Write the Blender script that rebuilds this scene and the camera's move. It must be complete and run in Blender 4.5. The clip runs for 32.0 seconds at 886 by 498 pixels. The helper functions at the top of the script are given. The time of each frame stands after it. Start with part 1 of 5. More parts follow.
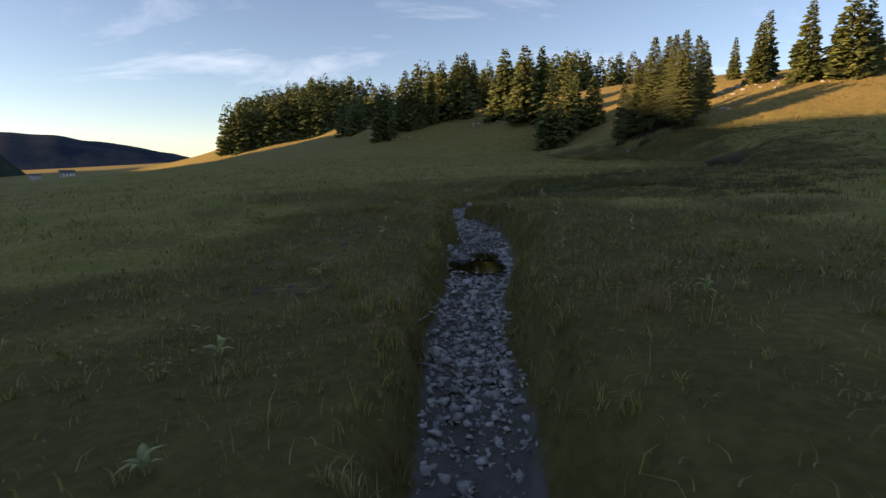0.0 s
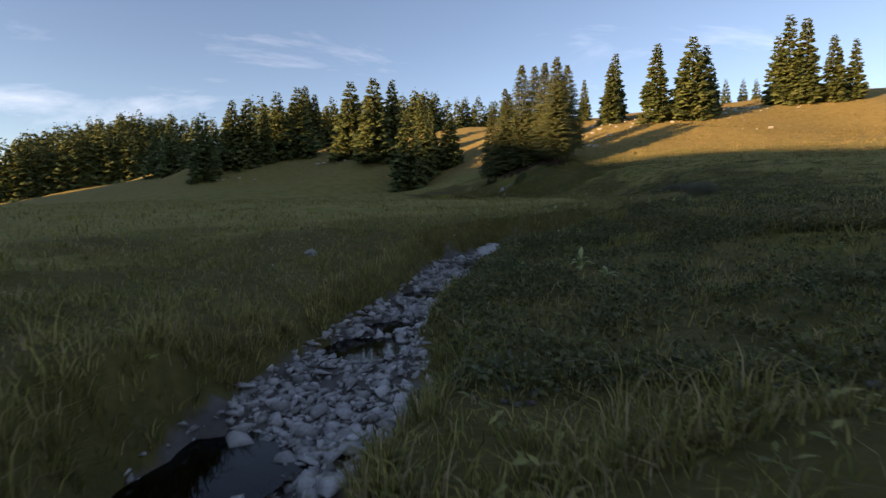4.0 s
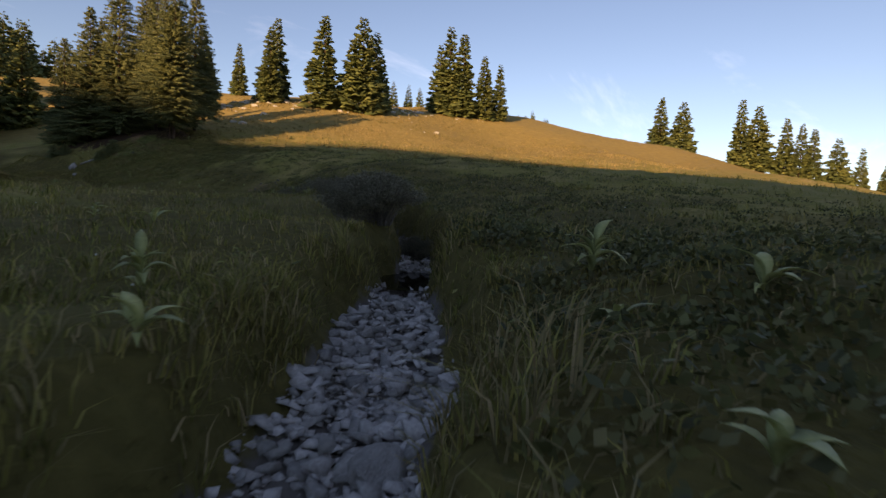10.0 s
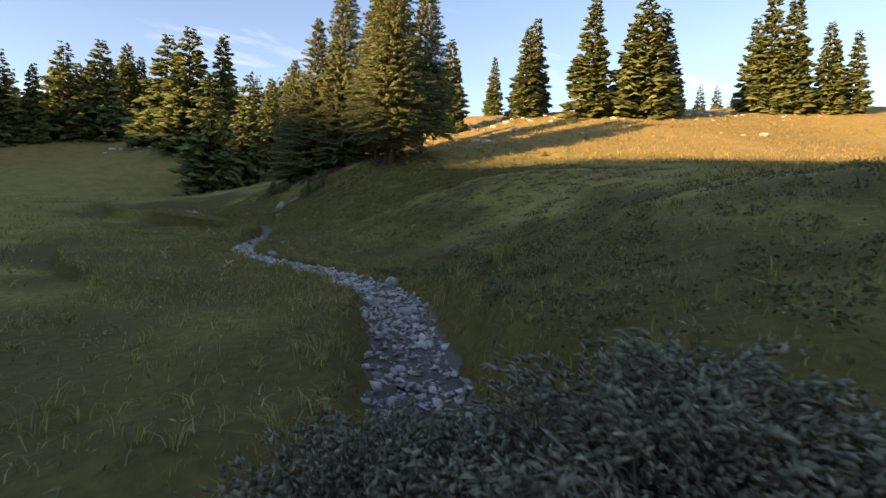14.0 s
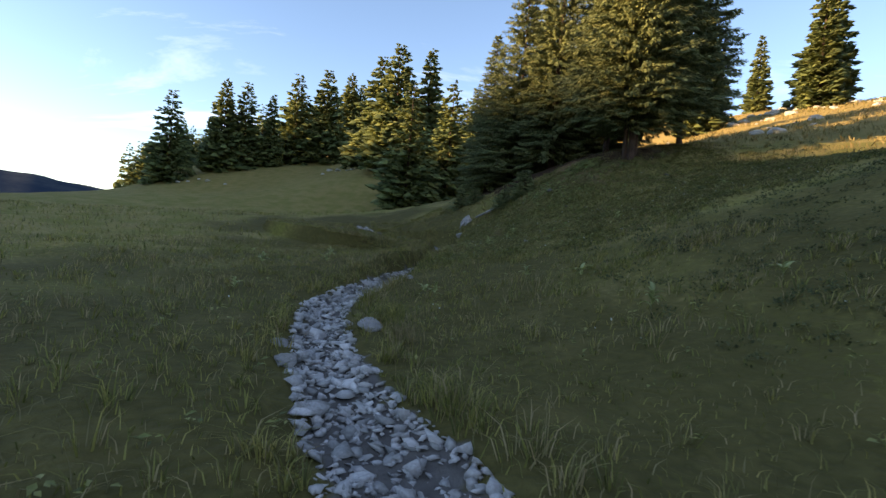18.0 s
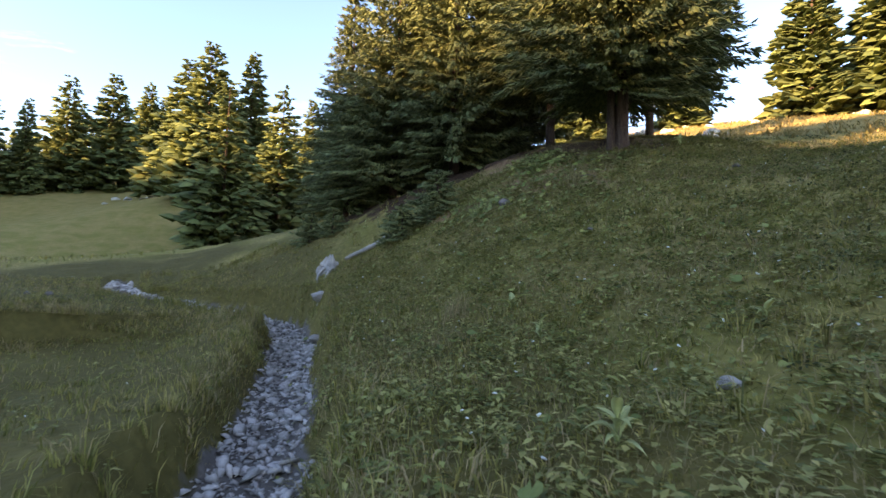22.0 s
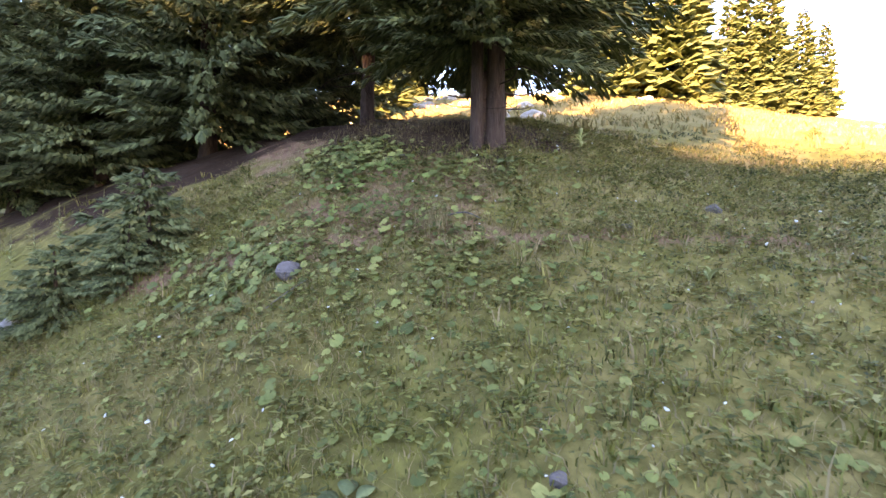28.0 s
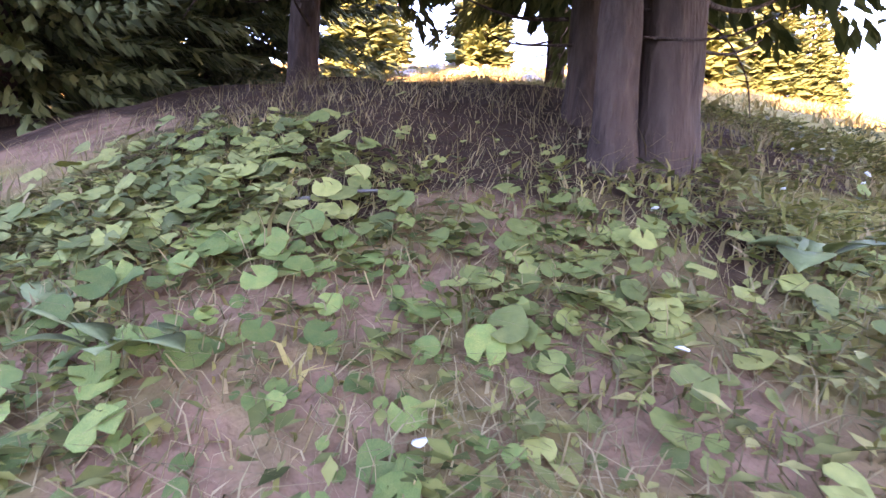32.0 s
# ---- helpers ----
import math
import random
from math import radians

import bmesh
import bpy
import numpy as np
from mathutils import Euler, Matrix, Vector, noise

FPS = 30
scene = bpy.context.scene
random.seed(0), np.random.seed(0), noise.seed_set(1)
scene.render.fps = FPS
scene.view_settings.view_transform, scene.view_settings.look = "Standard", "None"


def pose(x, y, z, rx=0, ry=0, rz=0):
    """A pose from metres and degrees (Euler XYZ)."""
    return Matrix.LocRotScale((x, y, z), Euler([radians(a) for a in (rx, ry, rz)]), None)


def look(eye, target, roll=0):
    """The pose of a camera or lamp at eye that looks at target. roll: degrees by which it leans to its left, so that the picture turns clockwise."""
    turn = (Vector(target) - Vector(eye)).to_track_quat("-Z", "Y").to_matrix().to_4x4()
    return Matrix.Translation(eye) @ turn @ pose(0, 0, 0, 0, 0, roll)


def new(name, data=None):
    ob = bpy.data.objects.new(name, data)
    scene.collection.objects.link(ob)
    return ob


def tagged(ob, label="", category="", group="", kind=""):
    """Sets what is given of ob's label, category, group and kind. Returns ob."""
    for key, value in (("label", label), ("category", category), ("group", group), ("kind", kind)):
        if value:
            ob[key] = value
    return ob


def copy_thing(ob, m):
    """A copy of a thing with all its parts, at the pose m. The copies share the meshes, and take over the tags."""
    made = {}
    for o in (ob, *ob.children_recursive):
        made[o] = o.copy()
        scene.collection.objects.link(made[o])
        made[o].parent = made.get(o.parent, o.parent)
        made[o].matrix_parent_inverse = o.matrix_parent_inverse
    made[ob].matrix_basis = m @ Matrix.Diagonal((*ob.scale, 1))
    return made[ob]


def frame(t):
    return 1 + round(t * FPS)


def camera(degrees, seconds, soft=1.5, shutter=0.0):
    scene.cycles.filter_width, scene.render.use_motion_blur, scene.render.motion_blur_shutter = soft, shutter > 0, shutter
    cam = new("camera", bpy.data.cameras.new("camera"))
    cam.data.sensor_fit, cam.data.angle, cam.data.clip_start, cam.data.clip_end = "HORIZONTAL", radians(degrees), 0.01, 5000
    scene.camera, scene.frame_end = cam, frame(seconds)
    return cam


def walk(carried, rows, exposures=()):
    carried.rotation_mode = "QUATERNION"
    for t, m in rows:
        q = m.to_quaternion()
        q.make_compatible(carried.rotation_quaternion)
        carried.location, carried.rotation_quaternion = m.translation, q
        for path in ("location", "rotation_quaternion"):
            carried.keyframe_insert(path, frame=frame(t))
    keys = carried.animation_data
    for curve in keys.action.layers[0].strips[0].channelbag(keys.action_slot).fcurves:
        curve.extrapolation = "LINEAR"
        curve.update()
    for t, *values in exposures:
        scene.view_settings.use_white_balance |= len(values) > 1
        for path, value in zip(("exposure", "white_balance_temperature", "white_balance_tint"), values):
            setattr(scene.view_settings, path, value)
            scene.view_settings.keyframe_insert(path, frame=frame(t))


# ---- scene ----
cam = camera(81.9, 32.0, soft=1.5, shutter=0.12)
# seconds, place in metres, turn in degrees
ROWS = [
    (0.0, -0.000, -0.000, 2.000, 81.25, -0.27, -0.51),
    (0.5, -0.190, 2.330, 1.839, 82.79, 1.78, -4.30),
    (1.0, -0.220, 4.806, 1.650, 83.73, 0.85, -6.45),
    (1.5, -0.112, 7.461, 1.493, 85.45, -0.03, -5.23),
    (2.0, 0.066, 10.049, 1.425, 84.29, -0.84, -3.92),
    (2.5, 0.296, 12.528, 1.390, 85.16, -3.38, -3.99),
    (3.0, 0.635, 15.335, 1.410, 85.50, -4.10, -5.16),
    (3.5, 0.917, 17.930, 1.460, 85.76, -1.47, -10.74),
    (4.0, 1.122, 20.388, 1.579, 86.35, 0.71, -17.54),
    (4.5, 1.383, 22.716, 1.734, 87.04, 2.24, -27.05),
    (6.5, 4.566, 30.021, 1.658, 87.13, 8.00, -46.47),
    (7.0, 5.981, 31.258, 1.941, 86.49, 6.12, -50.29),
    (7.5, 7.590, 32.306, 2.227, 85.61, 6.34, -57.50),
    (8.0, 9.125, 33.171, 2.447, 83.84, 7.59, -61.79),
    (8.5, 10.643, 33.829, 2.590, 83.09, 6.68, -62.42),
    (9.0, 13.359, 35.134, 2.559, 83.89, 3.93, -60.45),
    (9.5, 15.531, 36.169, 2.555, 85.52, 0.24, -56.69),
    (10.0, 17.385, 37.136, 2.550, 86.49, -2.75, -52.65),
    (10.5, 19.501, 38.228, 2.517, 87.22, -1.57, -51.05),
    (11.0, 21.502, 40.129, 3.010, 85.84, -0.18, -51.37),
    (11.5, 23.913, 42.458, 3.482, 86.73, -0.51, -50.39),
    (12.0, 26.241, 45.110, 3.986, 87.04, -3.84, -43.56),
    (12.5, 28.053, 47.803, 4.294, 86.31, -8.21, -32.32),
    (13.0, 29.166, 49.829, 4.421, 85.93, -5.85, -29.07),
    (13.5, 30.090, 51.964, 4.424, 87.51, -3.98, -26.07),
    (15.5, 31.622, 59.069, 4.978, 87.41, -0.16, -18.39),
    (16.0, 32.248, 60.634, 4.986, 86.36, -3.31, -9.75),
    (16.5, 32.840, 62.132, 4.926, 85.87, -6.46, -0.62),
    (17.0, 33.276, 64.044, 4.613, 87.67, -7.25, -0.45),
    (17.5, 33.558, 65.875, 4.483, 90.52, -7.45, -1.01),
    (18.0, 33.430, 67.507, 4.527, 89.25, -4.90, -1.41),
    (18.5, 33.164, 68.636, 4.706, 86.12, -4.52, 3.06),
    (19.0, 32.850, 69.865, 5.020, 84.34, -3.79, 3.17),
    (19.5, 32.633, 71.764, 5.156, 84.10, -3.17, -1.54),
    (20.0, 32.465, 73.559, 5.189, 85.87, -2.39, -8.25),
    (20.5, 32.389, 75.142, 5.130, 86.47, -0.00, -10.11),
    (21.0, 32.692, 77.319, 5.095, 87.40, 0.33, -10.15),
    (21.5, 33.219, 79.377, 5.202, 89.92, -2.86, -12.93),
    (22.0, 33.444, 80.912, 5.360, 94.17, -1.92, -19.77),
    (22.5, 33.438, 81.942, 5.570, 96.34, 0.33, -27.41),
    (23.0, 33.286, 82.561, 5.817, 96.17, 2.37, -36.51),
    (23.5, 32.969, 82.874, 6.130, 92.01, 0.74, -43.52),
    (24.0, 32.873, 83.115, 6.304, 91.19, 4.49, -45.57),
    (24.5, 32.920, 83.272, 6.473, 90.22, 4.27, -45.81),
    (26.5, 34.624, 84.868, 7.017, 89.58, -2.48, -44.59),
    (27.0, 35.209, 85.463, 7.266, 89.69, -0.99, -43.60),
    (27.5, 35.802, 86.136, 7.503, 88.84, -0.65, -42.63),
    (28.0, 36.468, 86.830, 7.763, 89.48, -0.85, -42.32),
    (28.5, 37.118, 87.536, 8.034, 89.36, -1.59, -42.46),
    (29.0, 37.714, 88.213, 8.242, 90.43, -1.69, -42.50),
    (29.5, 38.272, 88.896, 8.275, 90.96, -1.39, -42.49),
    (30.0, 38.759, 89.553, 8.368, 90.56, -0.78, -42.99),
    (30.5, 39.190, 90.193, 8.546, 91.13, 0.42, -45.66),
    (31.0, 39.582, 90.743, 8.726, 90.88, -0.07, -46.77),
    (31.5, 39.911, 91.189, 8.921, 90.30, -4.64, -46.35),
    (32.0, 40.179, 91.581, 9.083, 86.87, -3.02, -45.10),
]
EXPOSURES = [(0.0, 1.25, 7600, 24), (4.0, 1.3, 7600, 24), (7.0, 1.0, 7700, 26), (10.0, 1.1, 7900, 28), (11.0, 1.2, 7800, 28), (12.0, 1.4, 7900, 26), (13.0, 1.85, 8000, 26), (16.0, 2.05, 7300, 19), (18.5, 2.15, 7200, 19), (20.5, 2.75, 7500, 22), (22.0, 3.05, 7500, 24), (24.0, 3.35, 7500, 25), (27.0, 3.95, 7600, 36), (28.0, 4.2, 7600, 40), (29.0, 4.38, 7400, 47), (30.0, 4.52, 7250, 51), (31.0, 4.55, 7100, 52), (32.0, 4.78, 7000, 56)]
walk(cam, [(t, pose(x, y, z, rx, ry, rz)) for t, x, y, z, rx, ry, rz in ROWS], EXPOSURES)

# ---- sky and sun ----
SUN_AZ, SUN_EL = radians(-104), radians(10.5)  # clockwise from +y; low in the evening
SUN_WAY = Vector((math.sin(SUN_AZ) * math.cos(SUN_EL), math.cos(SUN_AZ) * math.cos(SUN_EL), math.sin(SUN_EL)))


def make_world():
    world = bpy.data.worlds.new("evening_sky")
    scene.world = world
    world.use_nodes = True
    nt = world.node_tree
    nt.nodes.clear()
    n, l = nt.nodes.new, nt.links.new
    out, bg = n("ShaderNodeOutputWorld"), n("ShaderNodeBackground")
    sky = n("ShaderNodeTexSky")
    sky.sky_type, sky.sun_disc = "NISHITA", False
    sky.sun_elevation, sky.sun_rotation = SUN_EL, SUN_AZ
    sky.altitude, sky.air_density, sky.dust_density, sky.ozone_density = 1500, 1.0, 0.0, 2.0
    co = n("ShaderNodeTexCoord")
    sep = n("ShaderNodeSeparateXYZ")
    l(co.outputs["Generated"], sep.inputs[0])
    # thin wisps on a high layer: direction divided by its height
    add = n("ShaderNodeMath"); add.operation = "ADD"; add.inputs[1].default_value = 0.22
    l(sep.outputs["Z"], add.inputs[0])
    dx = n("ShaderNodeMath"); dx.operation = "DIVIDE"; l(sep.outputs["X"], dx.inputs[0]); l(add.outputs[0], dx.inputs[1])
    dy = n("ShaderNodeMath"); dy.operation = "DIVIDE"; l(sep.outputs["Y"], dy.inputs[0]); l(add.outputs[0], dy.inputs[1])
    com = n("ShaderNodeCombineXYZ"); l(dx.outputs[0], com.inputs[0]); l(dy.outputs[0], com.inputs[1])
    mp = n("ShaderNodeMapping"); mp.inputs["Rotation"].default_value = (0, 0, radians(35)); mp.inputs["Scale"].default_value = (0.55, 1.5, 1)
    mp.inputs["Location"].default_value = (0.9, 0.35, 0)
    l(com.outputs[0], mp.inputs[0])
    nz = n("ShaderNodeTexNoise"); nz.inputs["Scale"].default_value = 1.15; nz.inputs["Detail"].default_value = 7; nz.inputs["Roughness"].default_value = 0.62
    nz.inputs["Distortion"].default_value = 0.5
    l(mp.outputs[0], nz.inputs["Vector"])
    ramp = n("ShaderNodeValToRGB"); ramp.color_ramp.elements[0].position = 0.56; ramp.color_ramp.elements[1].position = 0.86
    l(nz.outputs["Fac"], ramp.inputs[0])
    # fade below the horizon
    up = n("ShaderNodeMapRange"); up.inputs[1].default_value = 0.0; up.inputs[2].default_value = 0.12
    l(sep.outputs["Z"], up.inputs[0])
    fac = n("ShaderNodeMath"); fac.operation = "MULTIPLY"; l(ramp.outputs[0], fac.inputs[0]); l(up.outputs[0], fac.inputs[1])
    mix = n("ShaderNodeMixRGB"); l(fac.outputs[0], mix.inputs[0]); l(sky.outputs[0], mix.inputs[1])
    cloud = n("ShaderNodeMixRGB"); cloud.blend_type = "ADD"; cloud.inputs[0].default_value = 1
    l(sky.outputs[0], cloud.inputs[1]); cloud.inputs[2].default_value = (2.6, 2.5, 2.5, 1)
    l(cloud.outputs[0], mix.inputs[2])
    l(mix.outputs[0], bg.inputs[0]); bg.inputs[1].default_value = SKY
    l(bg.outputs[0], out.inputs[0])


SKY, SUN = 0.10, 4.4
make_world()
sun = new("sun", bpy.data.lights.new("sun", "SUN"))
sun.data.energy, sun.data.angle, sun.data.color = SUN, radians(0.6), (1.0, 0.75, 0.43)
sun.matrix_world = look((-60, -10, 60), Vector((-60, -10, 60)) - SUN_WAY)


# ---- plan of the ground ----
# level of the turf beside the stream and up the slope: x, y, z
LOWER_BANKS = [
    (-9, -6, -0.8), (8, -6, 0.6), (-1.5, 14.6, 0.0), (3.5, 14.3, 0.72), (2.9, 18.4, 0.92), (-5, 25, 0.9), (3.6, 23.5, 0.4), (6.5, 28.5, 0.75),
    (5.75, 35.5, 1.3), (7.5, 36.3, 1.6), (10.8, 37.2, 1.65), (13.4, 38.5, 1.7), (6.8, 39, 1.5), (13.2, 33.3, 2.1),
    (18.8, 36.9, 2.0), (21.2, 38.5, 2.2), (24, 30, 2.15), (-12, 60, 2.2), (10, 62, 2.8),
]
UPPER_BANKS = [
    (40.1, 62.9, 5.6), (40.0, 72.0, 4.5), (42.0, 75.8, 6.4), (35.5, 71.7, 3.15), (35.7, 78.1, 3.95), (40.4, 82.3, 6.1), (43, 84, 7.5), (36.7, 84.6, 4.96), (29.7, 82.5, 3.8),
    (38.8, 92.7, 7.2), (42.4, 89.2, 7.55), (43.03, 92.74, 9.55), (43.5, 93.6, 10.0), (42.6, 92.0, 9.02), (40.44, 93.89, 8.75), (39, 92.1, 7.45), (40.1, 90.9, 7.85), (42, 95.5, 9.95), (42.2, 98.9, 10.2), (39.2, 97.8, 8.9), (40.0, 99.6, 9.7), (35.4, 97, 5.4), (24, 60, 3.0), (29.1, 58.6, 2.85), (27, 95, 4.0), (31.4, 65, 2.95), (31.5, 89.5, 3.7), (32.3, 92.0, 3.9),
    (48, 90, 9.4), (36.2, 66, 3.2), (31.3, 103, 5.6),
]
HILLS = [
    (72, 120, 21.9), (72, 128, 23.6), (76.8, 110.3, 20.9), (84, 107, 21.2), (89, 96, 18.2), (108, 89, 17.4), (99, 110, 24.4), (103, 118, 27.0), (118, 111, 28), (112, 127, 29.6), (130, 104.5, 28.6), (150, 113, 33.0), (153, 94, 27.5), (160, 75, 23.5), (164, 55, 18.5), (165, 41, 15),
    (164, 20, 8.6), (156, 6, 2.0), (160, -25, -3), (208, 88, 28), (55, 60, 7.2), (56, 25, 1.4), (53.5, 33.5, 4.5), (112, 21, 4.6), (114, 31, 8.6), (63, 99, 14.6), (72, 88.5, 13), (57, 112, 15.6),
    (-55, 121, 2.8), (-55, 164, 4.6), (-44, 192, 9.5), (-42, 171, 8), (-20, 164, 9.5), (-12, 195, 22), (-2, 172, 16.5), (9, 183, 20), (12, 168, 16.5), (24, 163, 18.5), (29.5, 137, 7.8), (36, 145, 11.5), (19, 104, 5.2),
]
FAR_LEVELS = [
    (-30, 90, 3.2), (-120, 160, -4), (20, 215, 29), (60, 190, 31), (-300, 200, -24), (-120, -60, -12), (60, -120, 0), (300, 40, 5), (240, 26, 9), (280, -20, -8), (420, 300, 45),
    (60, 420, 48), (-160, 395, 13), (-108, 408, 26), (-132, 448, 38), (-185, 455, 22), (-92, 458, 48), (-260, 380, -20), (600, -300, -10), (-560, 780, -12), (900, 700, 40),
]
# line of the stream: x, y, level of the bed, width
STREAM = [
    (-0.6, -8, -1.3, 1.2), (0.4, 4.5, -0.95, 1.2), (0.45, 8, -0.85, 1.2), (0.85, 11, -0.76, 1.4), (1.25, 14, -0.62, 1.75), (1.45, 18, -0.42, 1.6), (1.3, 20.2, -0.28, 1.2), (0.65, 21.9, -0.16, 0.75),
    (0.95, 23.7, -0.08, 1.35), (1.5, 24.9, -0.04, 1.5), (2.35, 27, 0.02, 0.95), (3.5, 28.9, 0.1, 0.95), (4.75, 31.2, 0.2, 1.4), (6.2, 32.7, 0.3, 2.5), (8.1, 33.85, 0.42, 3.2), (11.4, 35.2, 0.75, 1.7), (14.5, 36.6, 1.0, 1.2),
    (18.8, 38.8, 1.28, 0.85), (20.2, 39.8, 1.4, 0.9), (22, 41.3, 1.5, 0.6),
    (25.6, 44.2, 1.7, 0.45), (29.2, 49.6, 2.1, 0.6), (31.1, 54.0, 2.45, 1.0), (33.3, 61, 2.68, 1.1), (34.3, 65.6, 2.8, 1.2), (33.85, 69.2, 2.92, 1.0), (32.4, 73.2, 3.02, 0.65),
    (31.7, 77, 3.12, 0.65), (32.3, 80.4, 3.24, 0.9), (33.1, 84, 3.35, 0.9), (33.75, 88, 3.44, 0.9), (34.1, 92, 3.55, 0.95), (34.3, 95.0, 3.8, 1.0), (33.2, 97.3, 4.12, 0.95), (31.2, 98.8, 4.45, 0.9), (29.3, 100.2, 4.7, 0.8), (28.6, 103, 5.0, 0.5),
]


# pools: x, y, reach along and across, level of the water
POOLS = [
    (1.1, 13.6, 0.95, 0.75, -0.55), (1.45, 15.0, 0.5, 0.7, -0.52), (0.6, 21.9, 0.5, 0.7, -0.10), (0.5, 23.9, 0.6, 0.7, -0.04), (2.05, 26.4, 0.55, 0.7, 0.02), (2.55, 27.3, 0.42, 0.7, 0.05), (3.6, 29.3, 0.5, 0.5, 0.15),
    (6.6, 32.7, 1.1, 1.5, 0.36), (10.7, 34.5, 0.7, 0.6, 0.72), (12.5, 35.5, 0.95, 0.8, 0.90), (14.4, 36.4, 0.9, 0.6, 1.05), (16.9, 37.7, 0.9, 0.7, 1.20), (23.0, 42.0, 1.0, 0.5, 1.62), (31.9, 55.2, 0.5, 0.35, 2.5),
]


def spline(rows, per):
    """Points along a smooth line through the rows."""
    a = np.array(rows, float)
    out = []
    for i in range(len(a) - 1):
        p0, p1, p2, p3 = a[max(i - 1, 0)], a[i], a[i + 1], a[min(i + 2, len(a) - 1)]
        for s in np.linspace(0, 1, per, endpoint=False):
            out.append(0.5 * (2 * p1 + (p2 - p0) * s + (2 * p0 - 5 * p1 + 4 * p2 - p3) * s**2 + (3 * p1 - p0 - 3 * p2 + p3) * s**3))
    out.append(a[-1])
    return np.array(out)


def smooth(a, b, v):
    s = np.clip((v - a) / (b - a), 0, 1)
    return s * s * (3 - 2 * s)


LEVELS = np.array(LOWER_BANKS + UPPER_BANKS + HILLS + FAR_LEVELS, float)


def basis(x, y):
    r2 = (x[:, None] - LEVELS[:, 0]) ** 2 + (y[:, None] - LEVELS[:, 1]) ** 2
    return np.sqrt(r2 + 30.0)


def solve_levels():
    n = len(LEVELS)
    a = np.zeros((n + 3, n + 3))
    a[:n, :n] = basis(LEVELS[:, 0], LEVELS[:, 1]) - np.eye(n) * 0.4
    a[:n, n], a[n, :n] = 1, 1
    a[:n, n + 1], a[n + 1, :n] = LEVELS[:, 0], LEVELS[:, 0]
    a[:n, n + 2], a[n + 2, :n] = LEVELS[:, 1], LEVELS[:, 1]
    return np.linalg.solve(a, np.r_[LEVELS[:, 2], 0, 0, 0])


WEIGHTS = solve_levels()
BED = spline(STREAM, 14)


def waves(x, y, size, seed):
    """Soft uneven swells, about -1 to 1."""
    k, rng = 0, np.random.RandomState(seed)
    out = np.zeros_like(x)
    for k in range(7):
        a, ph, f = rng.uniform(0, 6.28), rng.uniform(0, 6.28), rng.uniform(0.6, 1.9) / size
        out += np.sin((x * np.cos(a) + y * np.sin(a)) * f * 6.28 + ph + 1.3 * np.sin((y * np.cos(a) - x * np.sin(a)) * f * 3.1 + ph))
    return out / 3.5


def to_stream(x, y):
    """Distance to the stream's middle, the bed's level and half width there, and how far along it."""
    d, near = np.full(len(x), 1e9), np.zeros(len(x), int)
    for i in range(0, len(BED)):
        q = (x - BED[i, 0]) ** 2 + (y - BED[i, 1]) ** 2
        m = q < d
        d[m], near[m] = q[m], i
    # refine on the two segments that meet at the nearest node
    best, lev, wid = np.sqrt(d), BED[near, 2].copy(), BED[near, 3].copy()
    for off in (-1, 0):
        i0 = np.clip(near + off, 0, len(BED) - 2)
        a, b = BED[i0], BED[i0 + 1]
        ex, ey = b[:, 0] - a[:, 0], b[:, 1] - a[:, 1]
        s = np.clip(((x - a[:, 0]) * ex + (y - a[:, 1]) * ey) / (ex**2 + ey**2 + 1e-9), 0, 1)
        q = np.hypot(x - a[:, 0] - s * ex, y - a[:, 1] - s * ey)
        m = q < best
        best[m], lev[m], wid[m] = q[m], (a[:, 2] + s * (b[:, 2] - a[:, 2]))[m], (a[:, 3] + s * (b[:, 3] - a[:, 3]))[m]
    return best, lev, wid / 2, near


def ground(x, y, carve=True):
    """Level of the ground at the places x, y (arrays)."""
    x, y = np.atleast_1d(np.asarray(x, float)), np.atleast_1d(np.asarray(y, float))
    n = len(LEVELS)
    z = np.empty(len(x))
    for s in range(0, len(x), 40000):
        e = slice(s, s + 40000)
        z[e] = basis(x[e], y[e]) @ WEIGHTS[:n] + WEIGHTS[n] + WEIGHTS[n + 1] * x[e] + WEIGHTS[n + 2] * y[e]
    far = smooth(20, 90, np.hypot(x - 25, y - 55) - 30)
    z += waves(x, y, 9.0, 3) * 0.10 + waves(x, y, 2.6, 5) * 0.05 + waves(x, y, 60.0, 8) * 1.2 * far
    if carve:
        close = (x > -12) & (x < 48) & (y > -14) & (y < 112)
        if close.any():
            d, lev, half, _ = to_stream(x[close], y[close])
            half = half * (1 + 0.26 * waves(x[close], y[close], 2.1, 12) + 0.05 * waves(x[close], y[close], 0.7, 13))
            s = smooth(0.0, 1.0, (d - half) / (0.34 + 0.24 * half))
            turf = np.maximum(z[close], lev + 0.19)
            bed = lev + 0.05 * waves(x[close], y[close], 0.9, 14) + 0.10 * np.clip(d / half, 0, 1) ** 2
            for px, py, along, across, lev_w in POOLS:
                q = ((x[close] - px) ** 2 + (y[close] - py) ** 2) / along**2
                bed = bed + (np.minimum(bed, lev_w - 0.04 - 0.12 * np.clip(1 - q, 0, 1)) - bed) * (1 - smooth(0.7, 1.3, q))
            z[close] = np.where(d > 6, z[close], bed * (1 - s) + turf * s)
    return z


